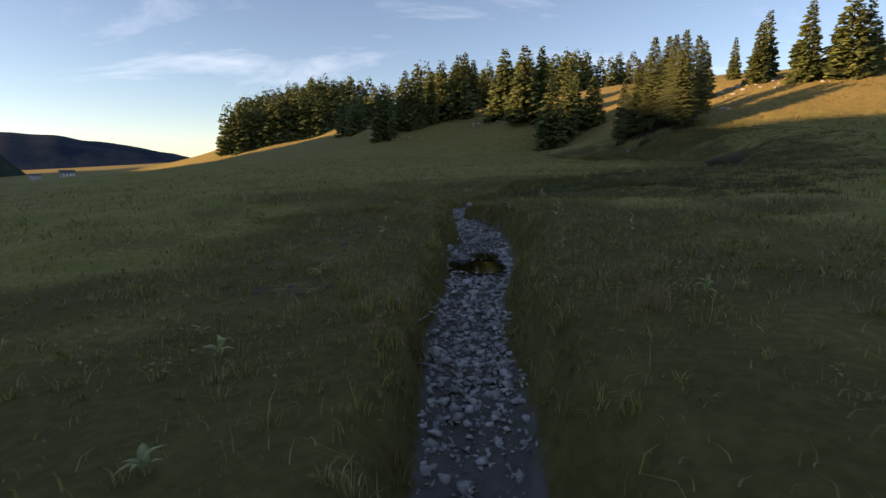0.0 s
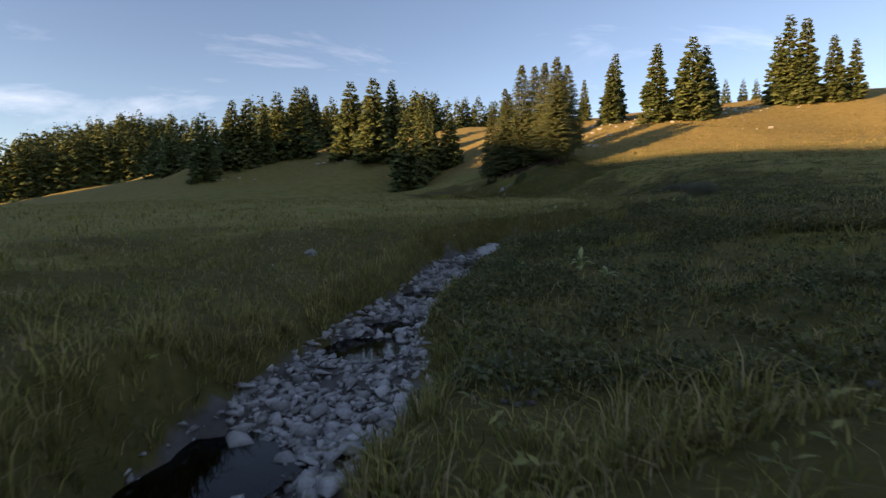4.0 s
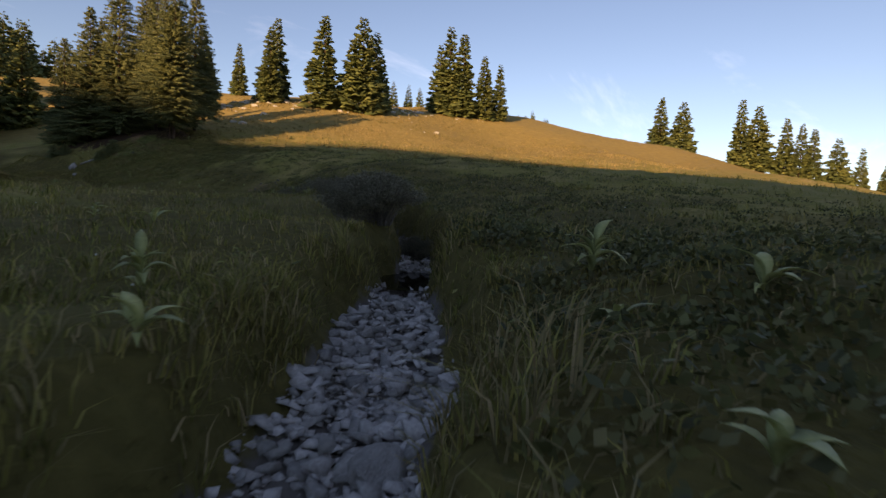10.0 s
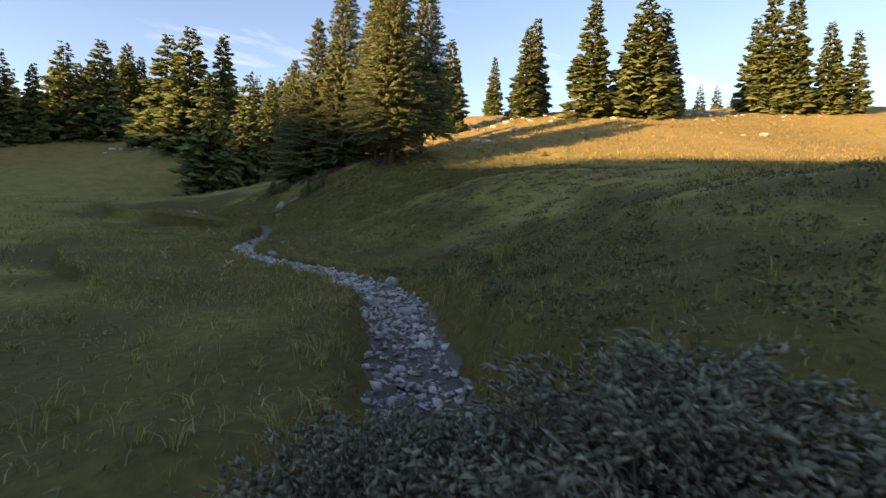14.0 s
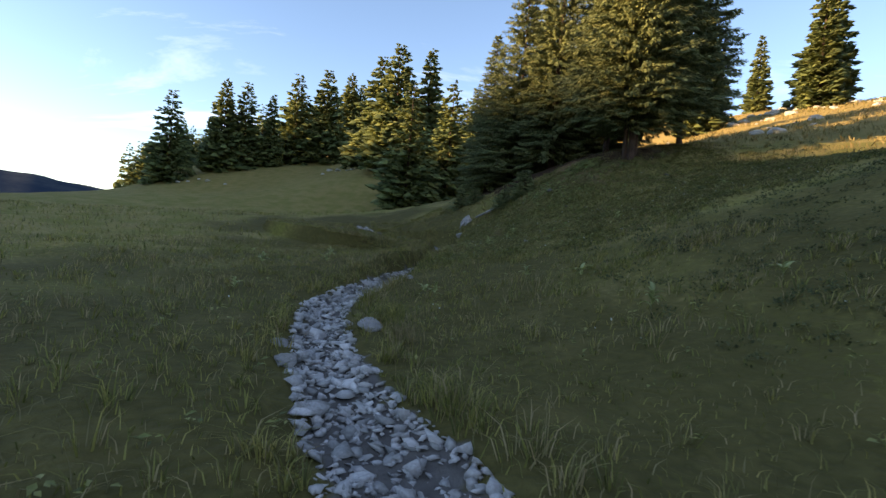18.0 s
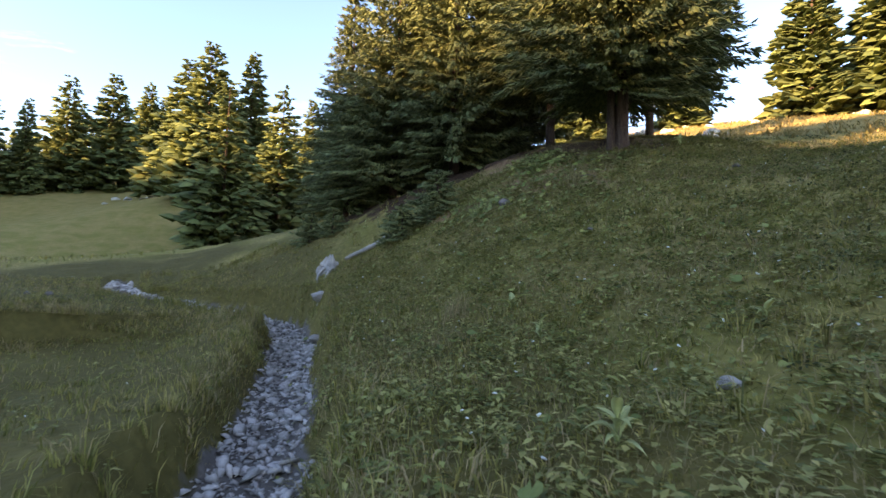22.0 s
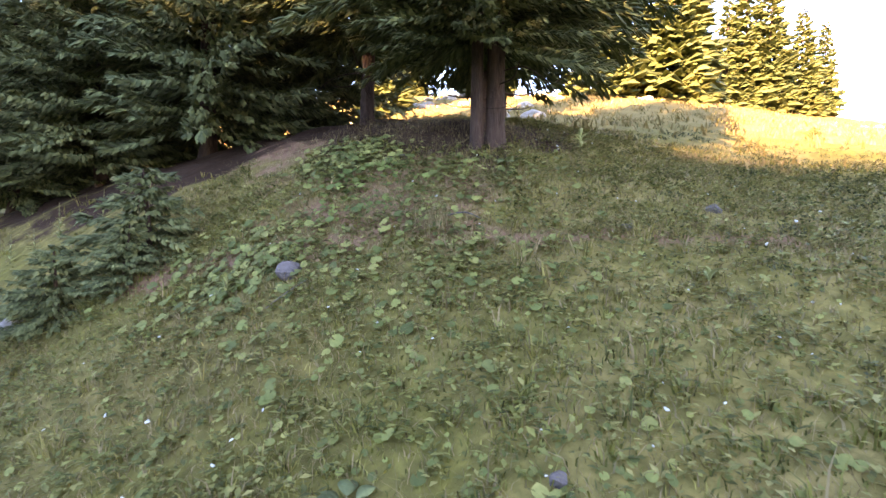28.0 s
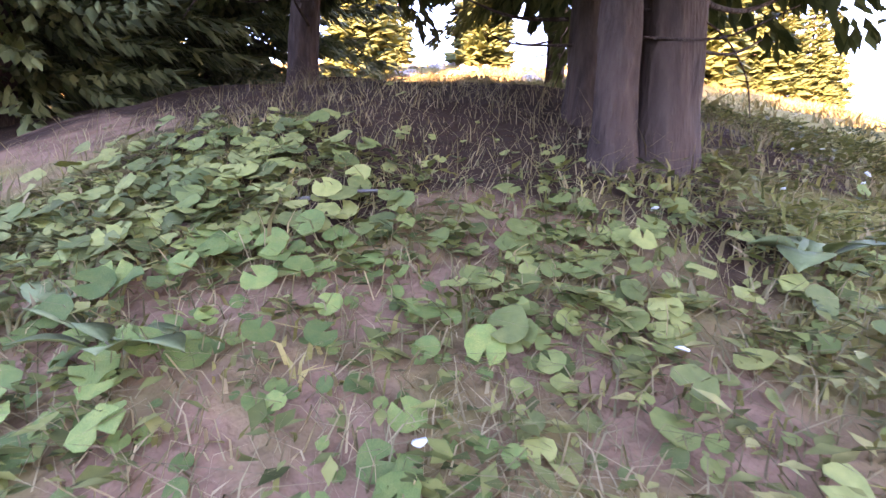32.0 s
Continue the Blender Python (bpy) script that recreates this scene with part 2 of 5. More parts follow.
# ---- materials ----
def material(name, base, rough=0.8, size=3.0, vary=None, fine=40.0, bump=0.15, mix2=None, spec=0.3, island=0.0, coords="Object", metal=0.0, through_light=0.0):
    """Two scales of variation between base, vary and mix2, with bump. island: change from piece to piece."""
    m = bpy.data.materials.new(name)
    m.use_nodes = True
    nt = m.node_tree
    n, l = nt.nodes.new, nt.links.new
    b = nt.nodes["Principled BSDF"]
    b.inputs["Roughness"].default_value, b.inputs["Metallic"].default_value = rough, metal
    b.inputs["Specular IOR Level"].default_value = spec
    co = n("ShaderNodeTexCoord")
    big, small = n("ShaderNodeTexNoise"), n("ShaderNodeTexNoise")
    big.inputs["Scale"].default_value, big.inputs["Detail"].default_value = size, 6
    small.inputs["Scale"].default_value, small.inputs["Detail"].default_value = fine, 4
    for t in (big, small):
        l(co.outputs[coords], t.inputs["Vector"])
    vary = vary or [c * 0.6 for c in base]
    mix2 = mix2 or [c * 1.25 for c in base]
    r1 = n("ShaderNodeMapRange"); r1.inputs[1].default_value, r1.inputs[2].default_value = 0.38, 0.62
    r2 = n("ShaderNodeMapRange"); r2.inputs[1].default_value, r2.inputs[2].default_value = 0.35, 0.68
    l(big.outputs["Fac"], r1.inputs[0]); l(small.outputs["Fac"], r2.inputs[0])
    a = n("ShaderNodeMixRGB"); l(r1.outputs[0], a.inputs[0]); a.inputs[1].default_value = (*base, 1); a.inputs[2].default_value = (*vary, 1)
    c = n("ShaderNodeMixRGB"); l(r2.outputs[0], c.inputs[0]); l(a.outputs[0], c.inputs[1]); c.inputs[2].default_value = (*mix2, 1)
    half = n("ShaderNodeMath"); half.operation = "MULTIPLY"; half.inputs[1].default_value = 0.55
    l(r2.outputs[0], half.inputs[0]); l(half.outputs[0], c.inputs[0])
    last = c.outputs[0]
    if island:
        info = n("ShaderNodeNewGeometry" if island > 0 else "ShaderNodeObjectInfo")
        hs = n("ShaderNodeHueSaturation")
        k = n("ShaderNodeMapRange"); k.inputs[3].default_value, k.inputs[4].default_value = 1 - abs(island), 1 + abs(island)
        l(info.outputs["Random Per Island" if island > 0 else "Random"], k.inputs[0]); l(k.outputs[0], hs.inputs["Value"])
        h = n("ShaderNodeMapRange"); h.inputs[3].default_value, h.inputs[4].default_value = 0.5 + 0.035 * abs(island), 0.5 - 0.035 * abs(island)
        l(info.outputs["Random Per Island" if island > 0 else "Random"], h.inputs[0]); l(h.outputs[0], hs.inputs["Hue"])
        l(last, hs.inputs["Color"]); last = hs.outputs[0]
    l(last, b.inputs["Base Color"])
    if bump:
        bp = n("ShaderNodeBump"); bp.inputs["Strength"].default_value, bp.inputs["Distance"].default_value = bump, 0.6 / fine
        l(small.outputs["Fac"], bp.inputs["Height"]); l(bp.outputs[0], b.inputs["Normal"])
    if through_light:
        tr, ad, o = n("ShaderNodeBsdfTranslucent"), n("ShaderNodeMixShader"), nt.nodes["Material Output"]
        l(last, tr.inputs["Color"]); ad.inputs[0].default_value = through_light
        l(b.outputs[0], ad.inputs[1]); l(tr.outputs[0], ad.inputs[2]); l(ad.outputs[0], o.inputs["Surface"])
    return m


turf = material("turf", (0.212, 0.186, 0.045), 0.95, 0.45, (0.313, 0.236, 0.083), 7.0, 0.8, (0.094, 0.099, 0.024), 0.1)
needles = material("spruce_needles", (0.127, 0.154, 0.048), 0.75, 0.5, (0.171, 0.182, 0.053), 5, 0, (0.086, 0.121, 0.043), 0.25, 0.45, through_light=0.2)
bark = material("spruce_bark", (0.078, 0.046, 0.033), 0.95, 4, (0.036, 0.022, 0.017), 16, 1.0, (0.130, 0.084, 0.062), 0.2)
def furrow(m, scale):
    """Stretch the pattern of a material along the trunk."""
    nt = m.node_tree
    mp = nt.nodes.new("ShaderNodeMapping")
    mp.inputs["Scale"].default_value = scale
    for link in list(nt.links):
        if link.from_node.type == "TEX_COORD":
            src, dst = link.from_socket, link.to_socket
            nt.links.remove(link)
            nt.links.new(mp.outputs[0], dst)
            nt.links.new(src, mp.inputs[0])


furrow(bark, (1.6, 1.6, 0.35))
limestone = material("limestone", (0.32, 0.29, 0.27), 0.85, 3.0, (0.20, 0.18, 0.165), 24, 0.7, (0.42, 0.39, 0.36), 0.3)
far_wood = material("far_woods", (0.022, 0.035, 0.028), 0.95, 0.02, (0.05, 0.06, 0.035), 0.2, 0, (0.015, 0.025, 0.022), 0.05)


def ground_material():
    """Turf that turns to straw on the dry slope and to mud or bare soil where the plan says so."""
    m = turf
    nt = m.node_tree
    n, l = nt.nodes.new, nt.links.new
    b = nt.nodes["Principled BSDF"]
    was = b.inputs["Base Color"].links[0].from_socket
    co = n("ShaderNodeTexCoord")

    def patchy(attr, scale, lo, hi):
        a, z = n("ShaderNodeAttribute"), n("ShaderNodeTexNoise")
        a.attribute_name = attr
        z.inputs["Scale"].default_value, z.inputs["Detail"].default_value = scale, 7
        l(co.outputs["Object"], z.inputs["Vector"])
        s = n("ShaderNodeMath"); s.operation = "ADD"; l(a.outputs["Fac"], s.inputs[0]); l(z.outputs["Fac"], s.inputs[1])
        r = n("ShaderNodeMapRange"); r.inputs[1].default_value, r.inputs[2].default_value = lo, hi
        l(s.outputs[0], r.inputs[0])
        return r.outputs[0], z.outputs["Fac"]

    def blend(fac, a, dark, light, tone):
        c = n("ShaderNodeMixRGB"); l(tone, c.inputs[0]); c.inputs[1].default_value = (*dark, 1); c.inputs[2].default_value = (*light, 1)
        o = n("ShaderNodeMixRGB"); l(fac, o.inputs[0]); l(a, o.inputs[1]); l(c.outputs[0], o.inputs[2])
        return o.outputs[0]

    f1, t1 = patchy("dry", 0.9, 0.55, 1.35)
    f2, t2 = patchy("soil", 2.4, 0.85, 1.15)
    f3, t3 = patchy("mud", 5.0, 0.8, 1.1)
    # dark brown thatch by the stream; shade between grass blades is put into it
    f0, t0 = patchy("thatch_shade", 7.0, 0.75, 1.35)
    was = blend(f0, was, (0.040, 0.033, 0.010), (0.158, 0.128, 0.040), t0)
    c = blend(f1, was, (0.17, 0.125, 0.045), (0.34, 0.25, 0.085), t1)
    c = blend(f2, c, (0.17, 0.092, 0.054), (0.34, 0.192, 0.115), t2)
    f4, t4 = patchy("litter", 3.0, 0.85, 1.15)
    c = blend(f4, c, (0.028, 0.016, 0.010), (0.078, 0.042, 0.025), t4)
    c = blend(f3, c, (0.062, 0.052, 0.044), (0.185, 0.162, 0.145), t3)
    l(c, b.inputs["Base Color"])


ground_material()


# ---- builders ----
def mesh_of(name, verts, faces, mats, shade=False):
    me = bpy.data.meshes.new(name)
    verts, faces = np.asarray(verts, np.float32), np.asarray(faces, np.int32)
    me.vertices.add(len(verts)); me.vertices.foreach_set("co", verts.ravel())
    k = faces.shape[1]
    me.loops.add(len(faces) * k); me.loops.foreach_set("vertex_index", faces.ravel())
    me.polygons.add(len(faces)); me.polygons.foreach_set("loop_start", np.arange(0, len(faces) * k, k, dtype=np.int32))
    me.polygons.foreach_set("loop_total", np.full(len(faces), k, np.int32))
    if shade:
        me.polygons.foreach_set("use_smooth", np.ones(len(faces), bool))
    me.update(calc_edges=True)
    for m in mats if isinstance(mats, (list, tuple)) else [mats]:
        me.materials.append(m)
    return me


def empty_thing(name, m=None):
    ob = new(name)
    ob.empty_display_size = 0.2
    if m is not None:
        ob.matrix_basis = m
    return ob


def part(name, me, parent, label=""):
    """A mesh as one part under a thing or a part."""
    ob = new(name, me)
    ob.parent = parent
    if label:
        tagged(ob, label)
    return ob


def level(x, y):
    return float(ground(np.array([x]), np.array([y]))[0])


# ---- ground: one sheet to the horizon ----
def steps(lo, hi, fine, grow, far_lo, far_hi):
    mid = list(np.arange(lo, hi, fine))
    a, s = [], fine
    v = lo
    while v > far_lo:
        s *= grow; v -= s; a.append(v)
    b, s = [], fine
    v = mid[-1]
    while v < far_hi:
        s *= grow; v += s; b.append(v)
    return np.array(a[::-1] + mid + b)


ROOTS = [(43.5, 94.2), (43.6, 95.4), (42.3, 96.3), (40.6, 100.6), (38.7, 103.4), (44.5, 103)]


def put_masks(me, x, y, z):
    """Where the turf is dry, bare soil or stream mud."""
    dry = smooth(9, 15, z + 0.03 * (y - 100)) * smooth(34, 46, x + 0.25 * np.abs(y - 95)) + 0.55 * smooth(120, 170, y)
    soil = np.zeros_like(x)
    litter = np.zeros_like(x)
    for tx, ty in ROOTS:
        litter = np.maximum(litter, 0.9 * (1 - smooth(1.0, 3.6, np.hypot(x - tx, y - ty) + 0.5 * waves(x, y, 1.6, 28))))
    for tx, ty in ((41.9, 98.4), (40.2, 98.6), (42.2, 100.8), (39.0, 100.2), (45.2, 97.6), (44.8, 99.8)):
        litter = np.maximum(litter, 0.9 * (1 - smooth(0.9, 2.6, np.hypot(x - tx, y - ty) + 0.5 * waves(x, y, 1.6, 28))))
    soil = np.maximum(soil, 0.62 * (1 - smooth(0.8, 3.2, np.hypot(x - 41.0, y - 92.8))))
    for tx, ty, tr in ((41.0, 96.0, 0.8), (40.4, 95.4, 0.7), (39.9, 94.6, 0.5)):
        open_soil = 1 - smooth(0.5, 1.4, np.hypot(x - tx, y - ty) / tr)
        soil, litter = np.maximum(soil, 0.5 * open_soil), litter * (1 - 0.55 * open_soil)
    soil = np.maximum(soil, 0.85 * (1 - smooth(0.4, 1.8, np.hypot(x - 41.3, (y - 97.2) * 0.6))))
    # trodden line across the slope, dirt track on the bank, bare scars
    band = np.abs((x - 39.0) * 0.78 + (y - 93.0) * 0.62) + 0.25 * np.abs(waves(x, y, 2.0, 21))
    soil = np.maximum(soil, 0.8 * (1 - smooth(0.12, 0.45, band)) * (np.hypot(x - 40.6, y - 91.6) < 4))
    track = np.abs(x + 0.32 - 0.08 * np.sin(y * 0.5)) + 0.2 * np.abs(waves(x, y, 2.0, 22))
    soil = np.maximum(soil, 0.62 * (1 - smooth(0.08, 0.34, track)) * smooth(16, 18, y) * (1 - smooth(22, 25, y)))
    for sx, sy, sr in ((39.1, 70.6, 1.9), (38.9, 69.6, 1.5), (-0.7, 6.2, 0.6), (-2.8, 9.6, 1.3), (-3.0, 14.6, 1.2), (-2.2, 13.3, 0.9), (-3.4, 11.8, 1.0), (36.2, 96.9, 0.9)):
        soil = np.maximum(soil, 0.42 * (1 - smooth(0.3, 1.0, np.hypot(x - sx, y - sy) / sr)))
    mud = np.zeros_like(x)
    near = (x > -12) & (x < 48) & (y > -14) & (y < 112)
    d, lev, half, _ = to_stream(x[near], y[near])
    mud[near] = (1 - smooth(-0.08, 0.12, d - half + 0.07 * waves(x[near], y[near], 1.1, 29))) * (1 - smooth(0.12, 0.27, z[near] - lev))
    # strongest beside the stream: thatch with the shade of deep grass painted in
    thatch_shade = np.zeros_like(x)
    thatch_shade[near] = 1 - smooth(2.0, 15.0, d + 4.0 * waves(x[near], y[near], 7.0, 25))
    thatch_shade = np.maximum(thatch_shade * (1 - 0.45 * smooth(78, 84, y) * smooth(34.5, 37, x)), 0)
    for name, v in (("dry", dry), ("thatch_shade", thatch_shade), ("litter", litter), ("soil", soil), ("mud", mud)):
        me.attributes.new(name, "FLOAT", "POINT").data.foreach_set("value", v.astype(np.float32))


def make_ground():
    xs, ys = steps(-6, 45, 0.19, 1.08, -3000, 3000), steps(0, 101, 0.19, 1.08, -2500, 3500)
    gx, gy = np.meshgrid(xs, ys)
    x, y = gx.ravel(), gy.ravel()
    z = ground(x, y)
    far = np.hypot(x - 25, y - 60)
    z = np.where(far > 330, z + (np.clip(z, -45, 60) - z) * smooth(330, 900, far), z)
    nx, ny = len(xs), len(ys)
    i = np.arange(nx * ny).reshape(ny, nx)
    f = np.stack([i[:-1, :-1], i[:-1, 1:], i[1:, 1:], i[1:, :-1]], -1).reshape(-1, 4)
    ob = new("ground", mesh_of("ground", np.stack([x, y, z], 1), f, [turf], True))
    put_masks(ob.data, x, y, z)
    tagged(ob, "uneven alpine meadow of olive and straw-coloured grass", "meadow", kind="structure")


make_ground()


# ---- the ridge behind, which holds back the evening sun ----
def make_ridge(name, at_x, lo, hi, high, deep):
    us, vs = np.linspace(lo, hi, 240), np.linspace(-1, 1, 25)
    v = []
    for u in us:
        crest = high + 5.5 * float(1 - smooth(-36, -17, np.array(u))) + 2.5 * float(1 - smooth(-110, -50, np.array(u))) + 1.8 * float(smooth(-16, -10, np.array(u))) + 0.4 * math.sin(u * 0.057 + 1)
        crest *= 1 - 0.85 * float(smooth(hi - 65, hi, np.array(u)))
        for s in vs:
            v.append((at_x + deep * s + 14 * math.sin(u * 0.013), u, -45 + (crest + 45) * (1 - abs(s) ** 1.5)))
    n = len(vs)
    i = np.arange(len(us) * n).reshape(len(us), n)
    f = np.stack([i[:-1, :-1], i[:-1, 1:], i[1:, 1:], i[1:, :-1]], -1).reshape(-1, 4)
    ob = new(name, mesh_of("ridge", np.array(v), f, [far_wood], True))
    tagged(ob, "dark wooded ridge that blocks the evening sun", "ridge", kind="structure")


make_ridge("backdrop_ridge", -380, -700, 320, 93.0, 170)
# added farther ridge, only to keep the low sun off the valley floor
make_ridge("backdrop_ridge_added", -1150, -100, 1150, 165, 300)


# ---- spruces ----
def spruce_mesh(seed, H, R, whorls, arms, clumps, bare, width=1.0, spray=0.0, thick=0.0):
    """Trunk and crown of a spruce of height H and crown radius R, its lowest limbs at the height bare."""
    rng = np.random.RandomState(seed)
    # trunk
    sides, rings = (26, 90) if thick else (10, 9)
    tv, tf = [], []
    r0 = thick or 0.0085 * H + 0.03
    for k in range(rings):
        s = (k / (rings - 1)) ** (2.0 if thick else 1.0)
        r = r0 * (1 - s) ** 0.9 + 0.012 + r0 * 0.45 * max(0, 1 - s * 22)
        for j in range(sides):
            a = 2 * math.pi * j / sides
            q = r * (1 + 0.08 * math.sin(3 * a + seed + s * 3))
            if thick:
                q += r * (0.10 * noise.noise(Vector((math.cos(a) * 1.7, math.sin(a) * 1.7, s * 14 + seed))) + 0.10 * noise.noise(Vector((math.cos(a) * 5, math.sin(a) * 5, s * 60))))
                q += r0 * 0.5 * max(0, 1 - s * 15) ** 2 * max(0, math.sin(4 * a + seed))
            tv.append((q * math.cos(a) + 0.05 * math.sin(s * 5 + seed), q * math.sin(a), -0.4 + s * (H * 0.97 + 0.4)))
    for k in range(rings - 1):
        for j in range(sides):
            a, b = k * sides + j, k * sides + (j + 1) % sides
            tf.append((a, b, b + sides, a + sides))
    # crown: whorls of drooping limbs, each a spray of tapered needle clumps
    cv, cf = [], []
    count = 0
    lop = rng.uniform(0.75, 1.2, 8)
    for w in range(whorls):
        s = (w + rng.uniform(-0.3, 0.3)) / whorls
        s = min(max(s, 0), 0.985)
        z0 = bare + (H - bare) * s
        reach = R * ((1 - s) ** 0.78) * (0.66 + 0.34 * min(1, s * 9 + 0.3)) + 0.12
        m = max(4, int(arms * (0.5 + 0.5 * (1 - s))))
        for a in range(m):
            z0 = bare + (H - bare) * min(max(s + rng.uniform(-1.1, 1.1) / whorls, 0), 0.988)
            ang = 2 * math.pi * (a + rng.uniform(-0.35, 0.35)) / m + w * 2.4
            L = reach * rng.uniform(0.72, 1.12) * lop[int(ang / 6.2832 * 8) % 8]
            droop = rng.uniform(0.06, 0.42 if spray else 0.40) * (1.15 - s)
            d = np.array([math.cos(ang), math.sin(ang), 0])
            side = np.array([-d[1], d[0], 0])
            n = max(2, int(clumps * (0.35 + 0.65 * L / (R + 0.1)) * (1.0 if not spray or z0 < 9 else 0.55)))
            t = rng.uniform(0.12, 1.0, n) ** 0.75
            t[0] = 1.0
            sg = rng.choice([-1, 1], n)
            # along the limb: out, sagging, with the tip lifting a little
            px = t * L
            pz = z0 - droop * L * (t**1.3) + 0.10 * L * t**3
            spread = 0.34 * L * (1 - t * 0.72) * rng.uniform(0.1, 1, n) * sg
            base = d * (px[:, None] * 0.86) + side * (spread[:, None] * 0.35) + np.array([0, 0, 1]) * pz[:, None]
            ln = (spray if spray else 0.20 * L + 0.16) * rng.uniform(0.7, 1.35, n) * width ** 0.5
            ax = d * (0.75 + 0.25 * t)[:, None] + side * (spread / (0.3 * L + 0.01))[:, None] * 0.9 + np.array([0, 0, 1]) * (rng.uniform(-1.5, 0.3, n) if spray else rng.uniform(-0.7, 0.2, n))[:, None]
            ax /= np.linalg.norm(ax, axis=1)[:, None]
            cr = np.cross(ax, [0, 0, 1]); cr /= np.linalg.norm(cr, axis=1)[:, None] + 1e-9
            up = np.cross(cr, ax)
            wd = ln * rng.uniform(0.20, 0.34, n) * width
            tip = base + ax * ln[:, None]
            midp = base + ax * (ln * 0.4)[:, None]
            q = np.stack([base, midp + cr * wd[:, None] - up * (wd * 0.55)[:, None], midp - cr * wd[:, None] - up * (wd * 0.55)[:, None], midp + up * (wd * 0.3)[:, None], tip], 1)
            cv.append(q.reshape(-1, 3))
            k = count + 5 * np.arange(n)[:, None]
            cf.append(np.concatenate([k + np.array([t3]) for t3 in ((0, 1, 3), (0, 3, 2), (1, 4, 3), (3, 4, 2))]))
            count += 5 * n
    return mesh_of("trunk", tv, tf, bark, True), mesh_of("crown", np.concatenate(cv), np.concatenate(cf), needles)


old_needles = material("old_spruce_needles", (0.135, 0.155, 0.062), 0.75, 0.5, (0.18, 0.19, 0.07), 5, 0, (0.09, 0.118, 0.048), 0.2, 0.5, through_light=0.12)


def make_spruce(name, seed, H, R, whorls, arms, clumps, bare, label, width=1.0, spray=0.0, thick=0.0):
    root = empty_thing(name)
    t, c = spruce_mesh(seed, H, R, whorls, arms, clumps, bare, width, spray, thick)
    if spray:
        c.materials[0] = old_needles
    part("trunk", t, root, "brown scaly bark")
    part("crown", c, root)
    return tagged(root, label, "tree")


def plant_at(ob, x, y, scale=1.0, turn=0.0, lean=0.0, sink=0.1):
    ob.matrix_basis = Matrix.Translation((x, y, level(x, y) - sink)) @ Matrix.Rotation(radians(turn), 4, "Z") @ Matrix.Rotation(radians(lean), 4, "X") @ Matrix.Scale(scale, 4)
    return ob


def copy_at(ob, x, y, scale=1.0, turn=0.0, lean=0.0, sink=0.1):
    c = copy_thing(ob, Matrix.Identity(4))
    return plant_at(c, x, y, scale, turn, lean, sink)


# kinds of spruce: 10 m high, scaled where they stand
kinds = [
    make_spruce("spruce_tree", 1, 10, 2.0, 38, 12, 12, 0.3, "slender spruce tree with evening sun on its top", 1.6),
    make_spruce("spruce_tree", 2, 10, 1.7, 40, 11, 10, 0.3, "narrow pointed spruce tree on the meadow hill", 1.65),
    make_spruce("spruce_tree", 3, 10, 2.5, 38, 12, 12, 0.25, "broad dense spruce tree on the meadow hill", 1.6),
    make_spruce("spruce_tree", 4, 10, 2.3, 36, 11, 11, 0.3, "uneven spruce tree with gaps between its limbs", 1.45),
    make_spruce("spruce_tree", 5, 10, 2.5, 22, 9, 6, 0.2, "spruce tree at the sunlit edge of the wood", 2.3),
    make_spruce("spruce_tree", 6, 10, 2.0, 23, 8, 6, 0.2, "narrow spruce tree at the edge of the wood", 2.3),
]
used = set()


def stand(kind, x, y, h, turn=0.0, label="", group=""):
    ob = kinds[kind]
    if kind in used:
        ob = copy_at(ob, x, y, h / 10, turn)
    else:
        plant_at(ob, x, y, h / 10, turn)
        used.add(kind)
    return tagged(ob, label, group=group)


def spin(x, y):
    return (x * 37 + y * 11) % 360


# the clumps of spruces along the hill: x, y, height, kind
HILL_TREES = [
    (75, 134.5, 10.5, 1), (72.5, 120, 13.8, 0), (76.6, 124, 15.5, 1), (76.8, 110.3, 16.3, 0), (83.0, 107.2, 17.0, 2), (86.6, 107.4, 15, 1), (89.3, 108.5, 11, 1),
    (114, 111, 20.5, 1), (116.5, 108.8, 19.5, 0), (121.5, 106.2, 15, 0), (126, 104.5, 13.5, 1), (113, 113, 16, 1),
    (60, 120, 13.5, 0),
]
for x, y, h, k in HILL_TREES:
    stand(k, x, y, h, spin(x, y), group="spruces on the hill")
SHOULDER_TREES = [
    (208, 88, 18, 0), (207, 80.5, 17, 2), (163.5, 57, 14.5, 1), (164.5, 53.5, 14, 2), (164.5, 47.5, 12.5, 0), (165, 44.5, 12, 1), (165, 42, 11.5, 0), (165, 37.5, 10.5, 2),
    (165, 33, 9.5, 1), (165, 28.5, 7.5, 2), (164.5, 26, 7, 0), (164, 19, 7, 2), (163, 12, 7, 0),
]
for x, y, h, k in SHOULDER_TREES:
    stand(k, x, y, h * 1.15, spin(x, y), group="spruces on the far shoulder")

# the wood beyond the stream's head
WOOD_EDGE = [
    (-17.5, 166, 13.5, 3), (-11, 174.5, 14.5, 2), (-7.5, 176.5, 14, 3), (-2.5, 178, 12, 0), (1, 184, 15.5, 3), (7, 186, 16.5, 2), (10, 200, 16, 2), (13, 199, 14, 0),
    (29.5, 137, 19.5, 3), (35, 143.5, 19, 3), (25.5, 158, 17, 2), (31, 160, 16, 0), (21, 170, 17, 2), (39, 150, 16, 0), (43, 146, 15, 2),
]
for x, y, h, k in WOOD_EDGE:
    stand(k, x, y, h * (1.3 if y > 152 else 0.93), spin(x, y), group="spruces of the wood")
rng = random.Random(4)
